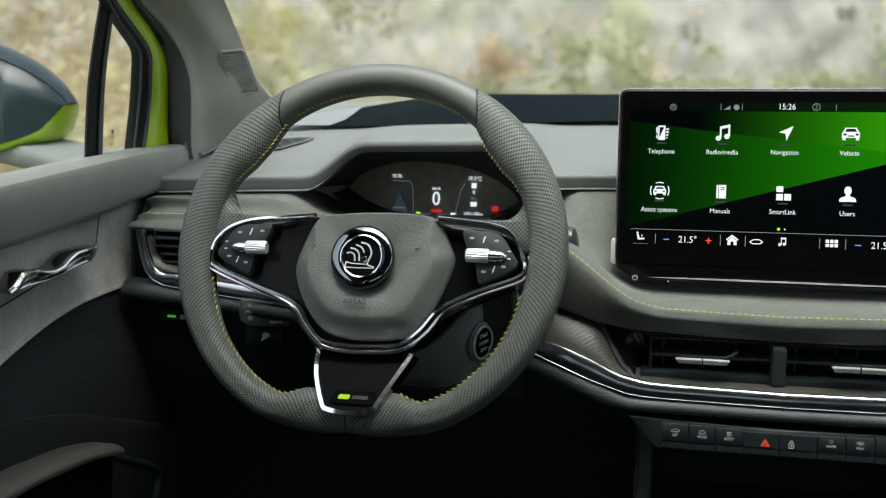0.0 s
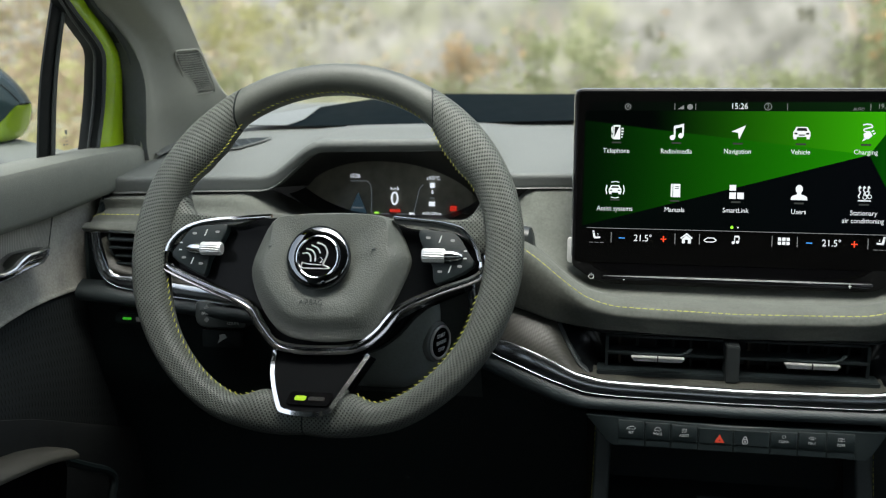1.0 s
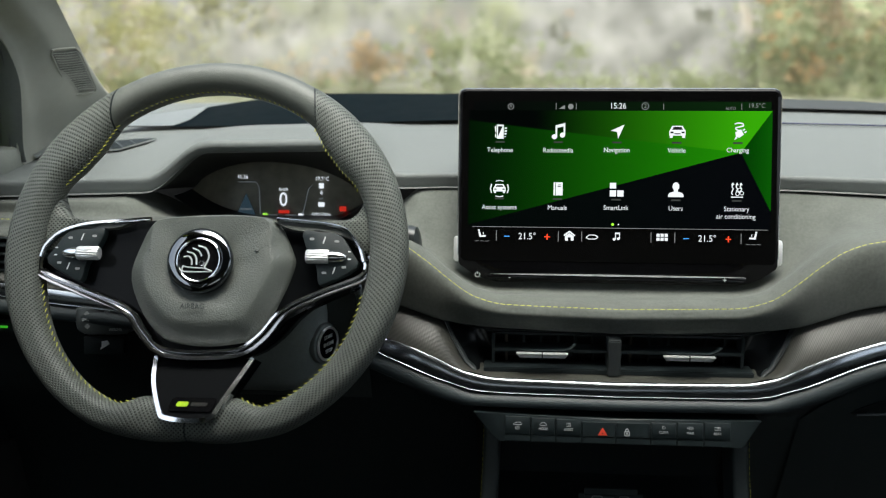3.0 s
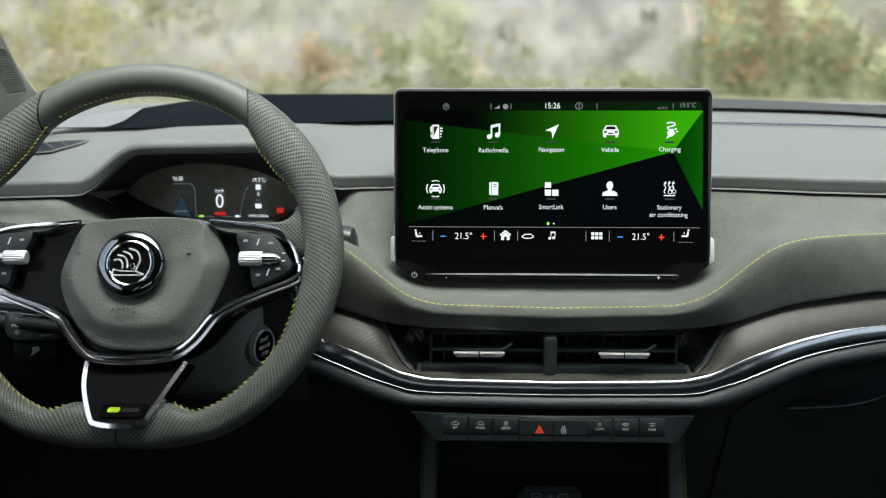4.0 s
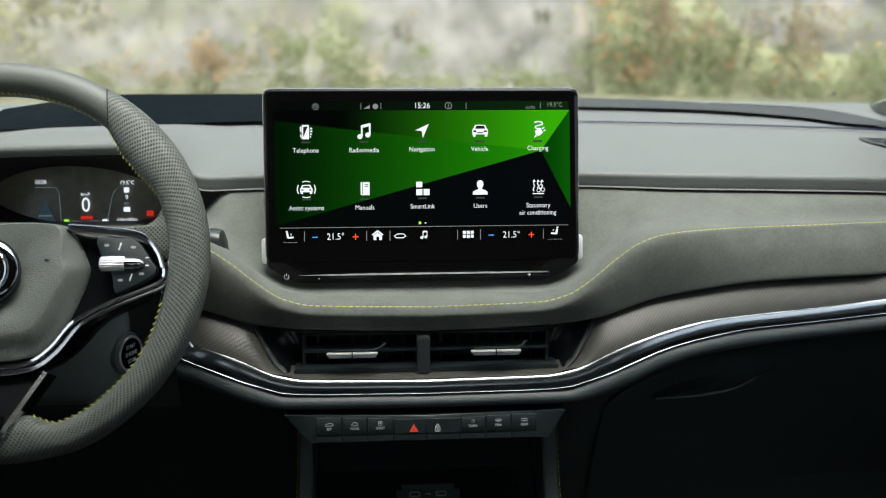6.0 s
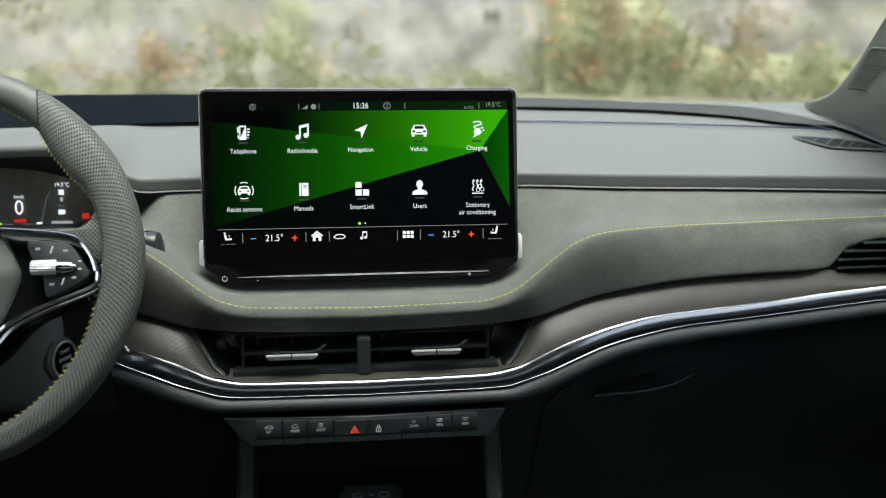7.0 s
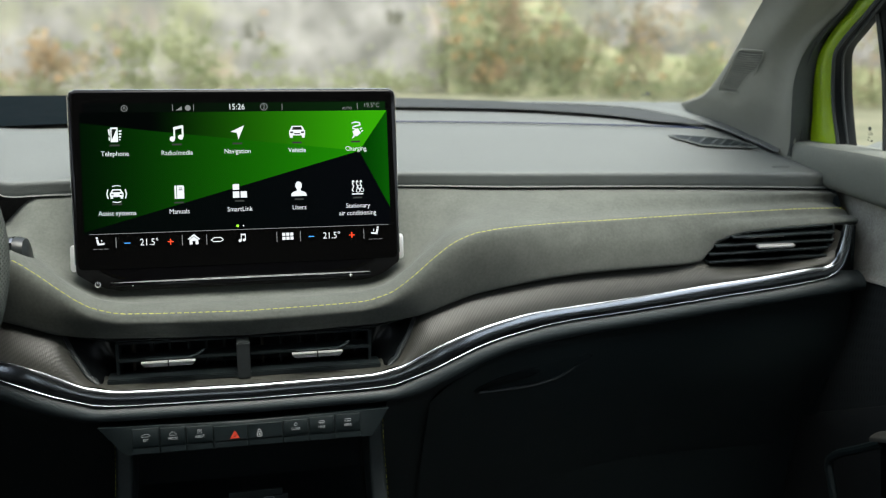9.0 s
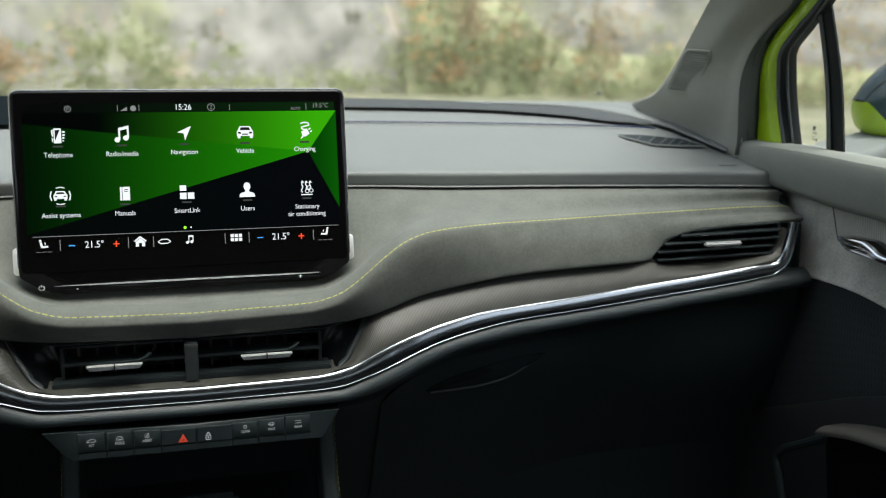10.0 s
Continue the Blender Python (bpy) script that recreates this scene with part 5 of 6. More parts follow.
    part("outer_skin", box(*sorted((s * 0.80, s * 0.86)), 0.2, 1.12, 0.4, 1.03, 0.015), LIME, d, "lime painted outer skin")
    part("outer_sill", box(*sorted((s * 0.765, s * 0.855)), 0.2, 1.12, 1.03, 1.045, 0.006), LOWER, d)
    # window frame: rubber, lime frame, black quarter-light surround, divider
    gi = [(0.7045, 1.068, 1.055), (0.703, 1.067, 1.071), (0.6988, 1.065, 1.104), (0.691, 1.055, 1.139), (0.685, 1.041, 1.173), (0.6855, 1.013, 1.206), (0.690, 0.982, 1.237), (0.675, 0.875, 1.325), (0.645, 0.72, 1.425)]
    go = [(0.716, 1.024, 1.055), (0.714, 1.027, 1.073), (0.709, 1.035, 1.113), (0.699, 1.027, 1.154), (0.692, 1.014, 1.180), (0.6945, 0.987, 1.208), (0.695, 0.952, 1.236), (0.68, 0.855, 1.305), (0.655, 0.70, 1.40)]
    part("painted_frame", ribbon(s, gi, go, 0.004, 0.004), LIME, d, "lime painted window frame")
    fi = [(0.735, 1.018, 1.055), (0.7314, 1.019, 1.0712), (0.722, 1.021, 1.12), (0.715, 1.018, 1.154), (0.709, 1.011, 1.1805), (0.709, 0.991, 1.20), (0.708, 0.969, 1.218), (0.685, 0.85, 1.295), (0.66, 0.69, 1.39)]
    part("glass_seal", ribbon(s, [(p[0] - 0.002, p[1] - 0.001, p[2]) for p in go], fi, 0.006, 0.004), RUBBER, d, "black window seal")
    # raised lips on the seal, coloured paler as its highlight lines
    for f, r in ((0.22, 0.0022), (0.8, 0.0016)):
        part("seal_bead", sweep(spline(mirrored(s, [tuple(mix(a, b, f) - (0.0062 if i == 0 else 0.0014 if i == 1 else 0.0) for i, (a, b) in enumerate(zip(o_, i_))) for o_, i_ in zip(go, fi)]), 5), circle(r, 8), up=(1, 0, 0)), BEAD_GLINT, d)
    part("divider_bead", sweep(spline(mirrored(s, [(0.7335, 0.962, 1.055), (0.722, 0.965, 1.15), (0.7015, 0.966, 1.237)]), 6), circle(0.0026, 8), up=(1, 0, 0)), BEAD_GLINT, d)
    part("divider_bar", ribbon(s, [(0.740, 0.976, 1.055), (0.728, 0.977, 1.15), (0.708, 0.976, 1.228)], [(0.740, 0.944, 1.055), (0.728, 0.948, 1.15), (0.705, 0.953, 1.246)], 0.004, 0.003), RUBBER, d, "black divider bar of the quarter light")
    pane = bmesh.new()
    pane.faces.new([pane.verts.new(p) for p in mirrored(s, [(0.745, 1.02, 1.05), (0.730, 1.025, 1.15), (0.718, 0.98, 1.23), (0.70, 0.69, 1.41), (0.70, 0.2, 1.44), (0.745, 0.2, 1.05)])])
    p = part("window_pane", pane, GLASS, d, flat=True)
    p.visible_shadow = False
    bm = bmesh.new()
    for (y, z, w, h) in ((0.966, 1.100, 0.008, 0.008), (0.962, 1.092, 0.016, 0.0012), (0.962, 1.089, 0.016, 0.0012), (0.966, 1.083, 0.008, 0.0012), (0.956, 1.077, 0.005, 0.004), (0.966, 1.077, 0.008, 0.0014)):
        bm.faces.new([bm.verts.new((s * 0.739, 1.003 + (y - 0.966) * 0.6 + a * w * 0.3, 1.075 + (z - 1.077) * 0.6 + b * h * 0.3)) for a, b in ((-1, -1), (1, -1), (1, 1), (-1, 1))])
    part("glass_print", bm, FAINT, d, flat=True)
    return d


def pillar(s):
    p = thing("pillar_trim", "grey cloth-covered windscreen pillar trim with a speaker grille", "pillar trim", "windscreen pillars")
    inner = spline(mirrored(s, [(0.634, 1.30, 1.07), (0.632, 1.285, 1.098), (0.625, 1.205, 1.118), (0.622, 1.150, 1.153), (0.618, 1.098, 1.198), (0.610, 1.040, 1.244), (0.585, 0.89, 1.345), (0.555, 0.71, 1.45), (0.535, 0.58, 1.5)]), 5)
    outer = spline(mirrored(s, [(0.676, 1.068, 1.03), (0.673, 1.062, 1.055), (0.668, 1.056, 1.085), (0.663, 1.050, 1.11), (0.660, 1.030, 1.18), (0.680, 0.978, 1.238), (0.668, 0.87, 1.325), (0.64, 0.70, 1.42), (0.62, 0.58, 1.465)]), 5)
    rows = []
    for a, b in zip(inner, outer):
        inw = Vector((-s, -0.5, 0.1)).normalized()
        k = step(1.15, 1.25, (a.z + b.z) / 2)
        rear = Vector((-s * 0.3, -1.0, 0.0)).normalized()
        rows.append(spline([a + Vector((s * 0.03, 0.02, 0)), a, a.lerp(b, 0.15) + inw * mix(0.006, 0.009, k), a.lerp(b, 0.42) + inw * 0.009 + rear * 0.024 * k, a.lerp(b, 0.58) + inw * 0.007 + rear * 0.024 * k, a.lerp(b, 0.82) + rear * 0.006 * k, b, b + Vector((s * 0.022, 0.012, 0))], 3))
    part("trim_panel", loft(rows), TRIM, p)
    # speaker grille: a raised plate with rounded corners and a rim
    q = [Vector((s * x, y, z)) for x, y, z in ((0.618, 1.1009, 1.1826), (0.6339, 1.0648, 1.1807), (0.6404, 1.1173, 1.1256), (0.623, 1.1559, 1.1282))]
    nrm = (q[1] - q[0]).cross(q[3] - q[0]).normalized() * s
    nrm = nrm if nrm.x * s < 0 else -nrm
    def on(u, v, lift):
        return q[0].lerp(q[1], u).lerp(q[3].lerp(q[2], u), v) + nrm * lift
    rim = [on(0.5 + a, 0.5 + b, 0.0065) for a, b in rounded(1.0, 1.0, 0.16, 4)]
    part("grille_rim", sweep(rim, circle(0.0011, 6), up=tuple(nrm), closed=True), TRIM, p)
    sheet = [[on(u, v, 0.0060 - 0.009 * (u in (0.03, 0.97))) for u in (0.03, 0.06, 0.35, 0.65, 0.94, 0.97)] for v in np.linspace(0.04, 0.96, 14)]
    part("speaker_grille", loft(sheet), GRILLE, p, "ribbed plastic speaker grille")
    for i in range(17):
        v = 0.07 + i * 0.0535
        bow = 0.035
        part("rib", sweep([on(u, v + bow * math.sin(math.pi * u) * (0.5 - v) * 2, 0.0066) for u in (0.06, 0.25, 0.5, 0.75, 0.94)], circle(0.0006, 4), up=tuple(nrm)), TRIM, p)
    ro = [(0.668, 1.060, 1.05), (0.669, 1.058, 1.07), (0.661, 1.048, 1.11), (0.656, 1.040, 1.145), (0.661, 1.031, 1.178), (0.670, 1.004, 1.211), (0.679, 0.976, 1.238), (0.666, 0.868, 1.325), (0.638, 0.70, 1.42)]
    ri = [(0.7045, 1.068, 1.05), (0.703, 1.067, 1.071), (0.6988, 1.065, 1.104), (0.691, 1.055, 1.139), (0.685, 1.041, 1.173), (0.6855, 1.013, 1.206), (0.690, 0.982, 1.237), (0.675, 0.875, 1.325), (0.645, 0.72, 1.425)]
    half = [tuple(mix(a, b, 0.5) for a, b in zip(o, i_)) for o, i_ in zip(ro, ri)]
    part("pillar_welt", ribbon(s, ro, half, 0.003, 0.03), mat("seal_grey", (0.06, 0.068, 0.066), 0.7, var=0.1), p, "dark grey welt")
    part("door_seal", ribbon(s, half, ri, 0.006, 0.03), RUBBER, p, "black rubber door seal")
    part("seal_bead", sweep(spline(mirrored(s, [tuple(mix(a, b, 0.45) - (0.0066 if i == 0 else 0.0016 if i == 1 else 0.0) for i, (a, b) in enumerate(zip(h_, r_))) for h_, r_ in zip(half, ri)]), 5), circle(0.0024, 8), up=(1, 0, 0)), BEAD_GLINT, p)
    return p


def mirror(s):
    m = thing("wing_mirror", "black and lime wing mirror outside the side window", "wing mirror", "wing mirrors")
    xs = [0.8464, 0.8576, 0.8698, 0.8901, 0.9064, 0.9229, 0.9394, 0.9561]
    top_z_, seam_z, low_z_ = [curve(xs, v) for v in ([1.1149, 1.1341, 1.1474, 1.1632, 1.1725, 1.1804, 1.1875, 1.1905], [1.1132, 1.0965, 1.0835, 1.0742, 1.0690, 1.0648, 1.0618, 1.0588], [1.112, 1.0911, 1.0677, 1.0613, 1.0562, 1.0535, 1.0508, 1.048])]
    upper, lower = [], []
    for i in range(26):
        x = xs[0] + (xs[-1] - xs[0]) * (i / 25) ** 1.5
        h = 0.012 + 0.05 * min(1.0, ((x - xs[0]) / 0.06)) ** 0.6
        a, b, c = top_z_(x), seam_z(x), low_z_(x)
        ang = [math.pi * j / 14 for j in range(15)]
        upper.append([Vector((s * (x + (0.03 if s > 0 else 0.006)), 1.10 + h * math.cos(t), b + (a - b) * math.sin(t) ** 0.7)) for t in ang])
        lower.append([Vector((s * (x + (0.03 if s > 0 else 0.006)), 1.10 + h * 0.97 * math.cos(t), b - (b - c) * math.sin(t) ** 0.9)) for t in ang])
    for rows_ in (upper, lower):
        end = rows_[-1]
        for k, dx in ((1.0, 0.09), (0.8, 0.13), (0.3, 0.15)):
            m_ = sum(end, Vector()) / len(end)
            rows_.append([Vector((p.x + s * dx, mix(m_.y, p.y, k), mix(m_.z, p.z, k))) for p in end])
    part("upper_cover", loft(upper), SHELL, m, "dark upper cover")
    part("lower_cover", loft(lower), LIME, m, "lime lower cover")
    part("cover_seam", sweep([r[9] + Vector((0, -0.001, 0)) for r in upper[1:24]], circle(0.0012, 5)), BLACK, m)
    part("foot", sweep(spline(mirrored(s, [(0.775, 1.03, 1.035), (0.84, 1.07, 1.045), (0.93, 1.10, 1.055), (1.0, 1.11, 1.06)]), 4), rounded(0.09, 0.03, 0.012), up=(0, 0, 1)), SOFT, m, "grey mirror foot")
    bm = prism(rounded(0.15, 0.11, 0.03), 0, 0.002, facing(s * 1.02, 1.036, 1.118))
    part("mirror_glass", bm, mat("mirror", (0.8, 0.85, 0.9), 0.03, 1.0, var=0), m, "mirror glass")


# ---- instruments, vents and controls ----


def top_z(x, y):
    """Height of the upper pad away from the hood."""
    g, r = z_gr(abs(x)), z_roll(abs(x)) + 0.005
    return (mix(r, g, (y - 1.03) / 0.118) if y < 1.148 else g + (y - 1.148) * 0.14) + 0.0015


def dash_details(d):
    # end caps
    for s in (-1, 1):
        o = [(0.95, 0.92), (0.955, 0.985), (0.98, 0.998), (1.01, 1.03), (1.06, 1.055), (1.32, 1.09), (1.32, 0.4), (1.2, 0.4), (1.0, 0.7), (0.955, 0.86)]
        bm = bmesh.new()
        loft([[Vector((s * (0.695 + t), y, z - 0.004)) for y, z in o] for t in (0.0, 0.004)], close_u=True, cap=True, bm=bm)
        part("end_cap", bm, LOWER, d)
    # head-up display cover
    rows = []
    for x in [float(v) for v in np.linspace(-0.60, 0.12, 60)]:
        y1 = mix(1.152, 1.275, step(-0.62, -0.42, x) ** 0.8)
        rows.append([Vector((x, mix(1.150, y1, t), mix(1.0765 + 0.0125 * step(-0.6, 0.0, x), mix(1.085, 1.1095, step(-0.62, -0.35, x)), t) + 0.006)) for t in (0, 0.06, 0.3, 0.6, 0.94, 1.0)])
    part("head_up_cover", loft(rows), mat("smoked_cover", (0.0009, 0.0034, 0.0046), 0.4, var=0.1, spec=0.01), d, "dark glossy head-up display cover")
    # end piece of the cover; the sky's reflection is put into its pale colour
    rows = []
    for i in range(14):
        row = []
        for t in (0, 0.06, 0.3, 0.6, 0.94, 1.0):
            x = mix(-0.60, mix(-0.525, -0.498, t) + 0.006 * math.sin(t * 5), i / 13)
            y1 = mix(1.152, 1.275, step(-0.62, -0.42, x) ** 0.8)
            row.append(Vector((x, mix(1.150, y1, t), mix(1.0765 + 0.0125 * step(-0.6, 0.0, x), mix(1.085, 1.1095, step(-0.62, -0.35, x)), t) + 0.0072)))
        rows.append(row)
    part("cover_end", loft(rows), mat("cover_end_sheen", (0.13, 0.143, 0.142), 0.4, var=0.1), d, "smooth end of the head-up cover, sky sheen put in as pale colour")
    # dark slot and lit blue seam on the passenger side
    up_y, low_y_ = curve([0.1, 0.33, 0.43, 0.519, 0.574, 0.612], [1.292, 1.275, 1.258, 1.25, 1.215, 1.166]), curve([0.1, 0.206, 0.365, 0.42, 0.493, 0.546, 0.612], [1.232, 1.228, 1.222, 1.214, 1.194, 1.166, 1.160])
    rows = [[(x, mix(low_y_(x), up_y(x), t), top_z(x, mix(low_y_(x), up_y(x), t)) + 0.003) for t in (0, 0.25, 0.5, 0.75, 1)] for x in [float(v) for v in np.linspace(0.1, 0.61, 40)]]
    part("screen_slot", loft(rows), mat("slot_plastic", (0.022, 0.026, 0.025), 0.6, var=0.1), d)
    part("slot_ridge", sweep([Vector((x, y, top_z(x, y) + 0.003)) for x, y in ((p.x, p.y) for p in spline([(0.40, 1.264, 0), (0.519, 1.254, 0), (0.574, 1.219, 0), (0.612, 1.172, 0), (0.642, 1.12, 0), (0.662, 1.07, 0)], 5))], circle(0.0016, 6)), SOFT, d)
    for s_ in (-1, 1):
        edge = spline([(0.519, 1.258, 0), (0.574, 1.224, 0), (0.612, 1.178, 0), (0.642, 1.126, 0), (0.664, 1.074, 0)], 5)
        rows = []
        for i, p in enumerate(edge):
            z, wd = top_z(p.x, p.y), mix(0.03, 0.012, i / (len(edge) - 1))
            rows.append([Vector((s_ * (p.x + k * wd), p.y + k * wd * 0.75, z + h)) for k, h in ((0, 0.001), (0.02, 0.0024), (0.12, 0.0034), (0.6, 0.0045), (1.0, 0.0052))])
        part("corner_ledge", loft(rows), SOFT, d, "smooth grey ledge at the pillar's foot")
    seam = [Vector((x, y, top_z(x, y) + 0.001)) for x, y in ((mix(0.1, 0.6, i / 30), mix(1.158, 1.146, (i / 30) ** 1.3)) for i in range(31))]
    part("ambient_seam", sweep(seam, circle(0.0012, 6)), mat("dark_blue_plastic", (0.004, 0.012, 0.05), 0.3, var=0.1), d, "dark blue light seam")
    # demister slots
    FIN = mat("fin_plastic", (0.03, 0.037, 0.038), 0.5, var=0.08)
    for s in (-1, 1):
        o = [(0.536, 1.1165), (0.56, 1.1165), (0.59, 1.1140), (0.6186, 1.1115), (0.634, 1.101), (0.6434, 1.0925), (0.632, 1.0875), (0.610, 1.0855), (0.586, 1.0845), (0.567, 1.0868), (0.5576, 1.0954), (0.5426, 1.107)]
        vs = [Vector((s * x, y, top_z(x, y) + 0.0012)) for x, y in o]
        c = sum(vs, Vector()) / len(vs)
        bm = loft([[c + (v - c) * k + Vector((0, 0, z)) for v in vs] for k, z in ((1.05, -0.001), (1.03, 0.0008), (1.0, 0.0007), (0.98, 0.0))], close_u=True)
        vent = part("demister_vent", bm, SOFT, d, "small demister vent with slanted fins")
        bm = bmesh.new()
        bm.faces.new([bm.verts.new(v + Vector((0, 0, 0.0004))) for v in vs])
        part("vent_well", bm, BLACK, vent, flat=True)
        for i in range(7):
            x = 0.5515 + i * 0.0125
            y0, y1 = max(1.0862, 1.1000 - i * 0.0085), min(1.1130, 1.1150 - i * 0.0022)
            lean = 0.0245 * (y1 - y0) / 0.026
            path = [Vector((s * q[0], q[1], top_z(*q) + 0.0009)) for q in ((x, y0), (x + lean, y1))]
            part("fin", sweep(path, [(-0.0016, -0.001), (0.0016, -0.001), (0.0016, 0.0008), (-0.0016, 0.0008)]), FIN, vent)
    # faint moulded mark near the passenger's corner, and print low on the windscreen
    for i in range(5):
        part("moulded_mark", box(0.628 + i * 0.0048, 0.6315 + i * 0.0048, 1.0250, 1.0268, 1.0425, 1.04325), SOFT, d)
    # air vents
    cen = [(0.170, 0.9225), (0.156, 0.9165), (0.124, 0.9105), (-0.124, 0.9105), (-0.156, 0.9165), (-0.170, 0.9225), (-0.160, 0.902), (-0.147, 0.8815), (-0.138, 0.874), (-0.1255, 0.8705), (0.1255, 0.8705), (0.138, 0.874), (0.147, 0.8815), (0.160, 0.902)]

    def recess(name, out, yf, depth, shrink, label):
        c = Vector((sum(p[0] for p in out) / len(out), 0, sum(p[1] for p in out) / len(out)))
        rows = []
        for k, dy in ((1.02, 0.004), (1.0, -0.001), (0.985, 0.0), (shrink, depth * 0.5), (shrink * 0.97, depth)):
            rows.append([Vector((c.x + (x - c.x) * k, yf(z) + dy, c.z + (z - c.z) * k)) for x, z in out])
        bm = loft(rows, close_u=True)
        bm.faces.new([bm.verts.new(v) for v in rows[-1]])
        return part(name, bm, VENT, d, label)
    v = recess("centre_vent", cen, lambda z: mix(0.884, 0.904, (z - 0.8715) / 0.045), 0.05, 0.94, "black twin air vent")
    part("vent_frame", sweep([Vector((x * 1.004, mix(0.8825, 0.9025, (z - 0.8705) / 0.046), z)) for x, z in cen], circle(0.0010, 6), up=(0, -1, 0), closed=True), mat("frame_satin", (0.03, 0.034, 0.034), 0.22, var=0.05), v)
    part("divider", box(-0.0098, 0.0026, 0.879, 0.91, 0.8725, 0.9085, 0.0012), mat("divider_plastic", (0.024, 0.029, 0.029), 0.5, var=0.1), v)
    for x0, x1 in ((-0.1195, -0.0098), (0.0026, 0.1195)):
        for z, y, t in ((0.9075, 0.899, 0.0011), (0.8925, 0.892, 0.0014), (0.8750, 0.884, 0.0026)):
            xa, xb = (x0 * 1.08 if x0 < -0.1 else x0, x1 * 1.08 if x1 > 0.1 else x1) if z < 0.88 else (x0, x1)
            part("slat", box(xa, xb, y, y + 0.022, z - t, z + t, 0.0008), VENT, v)
        for i in range(6):
            x = mix(x0, x1, (i + 0.7) / 6.4)
            # first vane coloured brown to give the warm reflection between the slats
            part("vane", box(x - 0.0012, x + 0.0012, 0.915, 0.932, 0.8745, 0.906), mat("vane_reflection", (0.06, 0.05, 0.035), 0.5, var=0.1) if i == 0 else BLACK, v)
    for x0, x1, dx in ((-0.097, -0.048, -0.0), (0.042, 0.0905, 0.0)):
        tab = bmesh.new()
        for i in range(3):
            box(x0 + 0.001 * i, x1 - 0.001 * i, 0.8735 + 0.0004 * i, 0.879, 0.8960 - 0.0016 * i - 0.0013, 0.8960 - 0.0016 * i, 0.0004, bm=tab)
        part("slider_tab", tab, SILVER, v, "silver vent slider")
        part("slider_notch", box((x0 + x1) / 2 - 0.0005, (x0 + x1) / 2 + 0.0005, 0.8731, 0.876, 0.8905, 0.897), BLACK, v)
        part("slider_arm", sweep([Vector(p) for p in ((x0 + 0.004, 0.882, 0.8965), (x1 - 0.004, 0.882, 0.8968), (x1 + 0.002, 0.884, 0.8985), (x1 + 0.007, 0.888, 0.9015))], rounded(0.004, 0.0011, 0.0004, 2)), LOWER, v)
    for s in (-1, 1):
        edge = spline([(s * 0.1675, 0, 0.9215), (s * 0.1600, 0, 0.9045), (s * 0.1500, 0, 0.8865), (s * 0.1400, 0, 0.8765), (s * 0.1270, 0, 0.8715)], 5)
        rows = []
        for i, e in enumerate(edge):
            f = i / (len(edge) - 1)
            e = Vector((e.x, mix(0.884, 0.904, (e.z - 0.8715) / 0.045), e.z))
            q = Vector((s * 0.1205, 0.914, mix(0.9085, 0.8745, f)))
            rows.append(spline([e, e.lerp(q, 0.10) + Vector((0, 0.0015, 0)), e.lerp(q, 0.35) + Vector((0, 0.006, 0)), e.lerp(q, 0.75) + Vector((0, 0.005, 0)), q], 3))
        part("vent_wing", loft(rows), mat("wing_black", (0.005, 0.006, 0.0065), 0.22, var=0.05, spec=0.3), v, "smooth dark flank of the vent")
        part("wing_post", box(*sorted((s * 0.1185, s * 0.1215)), 0.896, 0.92, 0.8745, 0.9085, 0.0006), VENT, v)
    for s in (-1, 1):
        o = [(0.494, 0.950), (0.517, 0.973), (0.551, 0.981), (0.601, 0.9845), (0.664, 0.986), (0.664, 0.964), (0.648, 0.949), (0.61, 0.944), (0.569, 0.9415), (0.526, 0.943)]
        v = recess("side_vent", [(s * x, z) for x, z in o], lambda z: 0.946, 0.045, 0.95, "black slatted side air vent")
        for z, xa in ((0.9775, 0.535), (0.9685, 0.515), (0.9595, 0.508), (0.9505, 0.508)):
            xb = 0.662 if z > 0.96 else 0.655
            part("slat", sweep([Vector((s * x, 0.948, z - 0.001 + 0.002 * (x - xa) / 0.15)) for x in (xa, (xa + xb) / 2, xb)], rounded(0.016, 0.003, 0.0013, 2)), VENT, v)
        for i in range(5):
            x = s * (0.53 + i * 0.028)
            part("vane", box(x - 0.0012, x + 0.0012, 0.965, 0.98, 0.946, 0.978), BLACK, v)
        part("slider_tab", box(*sorted((s * 0.561, s * 0.608)), 0.931, 0.938, 0.9645, 0.9695, 0.0018), SILVER, v, "silver vent slider")
    # glovebox lid and its pull
    g_top = curve([0.188, 0.20, 0.215, 0.265, 0.393, 0.53, 0.66], [0.815, 0.838, 0.849, 0.867, 0.883, 0.895, 0.907])

    def low_y(x, z):
        return mix(0.931 + 0.032 * step(0.26, 0.5, x), ch_y(x) + 0.018, (z - 0.815) / max(lip_z(x) - 0.821, 0.01)) if z > 0.815 else mix(0.99 + 0.03 * step(0.26, 0.5, x), 0.931 + 0.032 * step(0.26, 0.5, x), (z - 0.70) / 0.115)
    rows = []
    for x in [float(q) for q in np.linspace(0.188, 0.66, 40)]:
        z1 = g_top(x)
        rows.append([(x, low_y(x, z1) + 0.006, z1)] + [(x, low_y(x, z) - 0.0035, z) for z in np.linspace(z1 - 0.0015, 0.60, 10)])
    lid = part("glovebox_lid", loft(rows), LOWER_LIT, d, "dark glovebox lid with a recessed pull")
    pull = spline([(0.238, 0.0, 0.823), (0.259, 0.0, 0.8385), (0.322, 0.0, 0.851), (0.371, 0.0, 0.8535), (0.352, 0.0, 0.841), (0.329, 0.0, 0.830), (0.297, 0.0, 0.8245)], 4, True)
    c = sum(pull, Vector()) / len(pull)
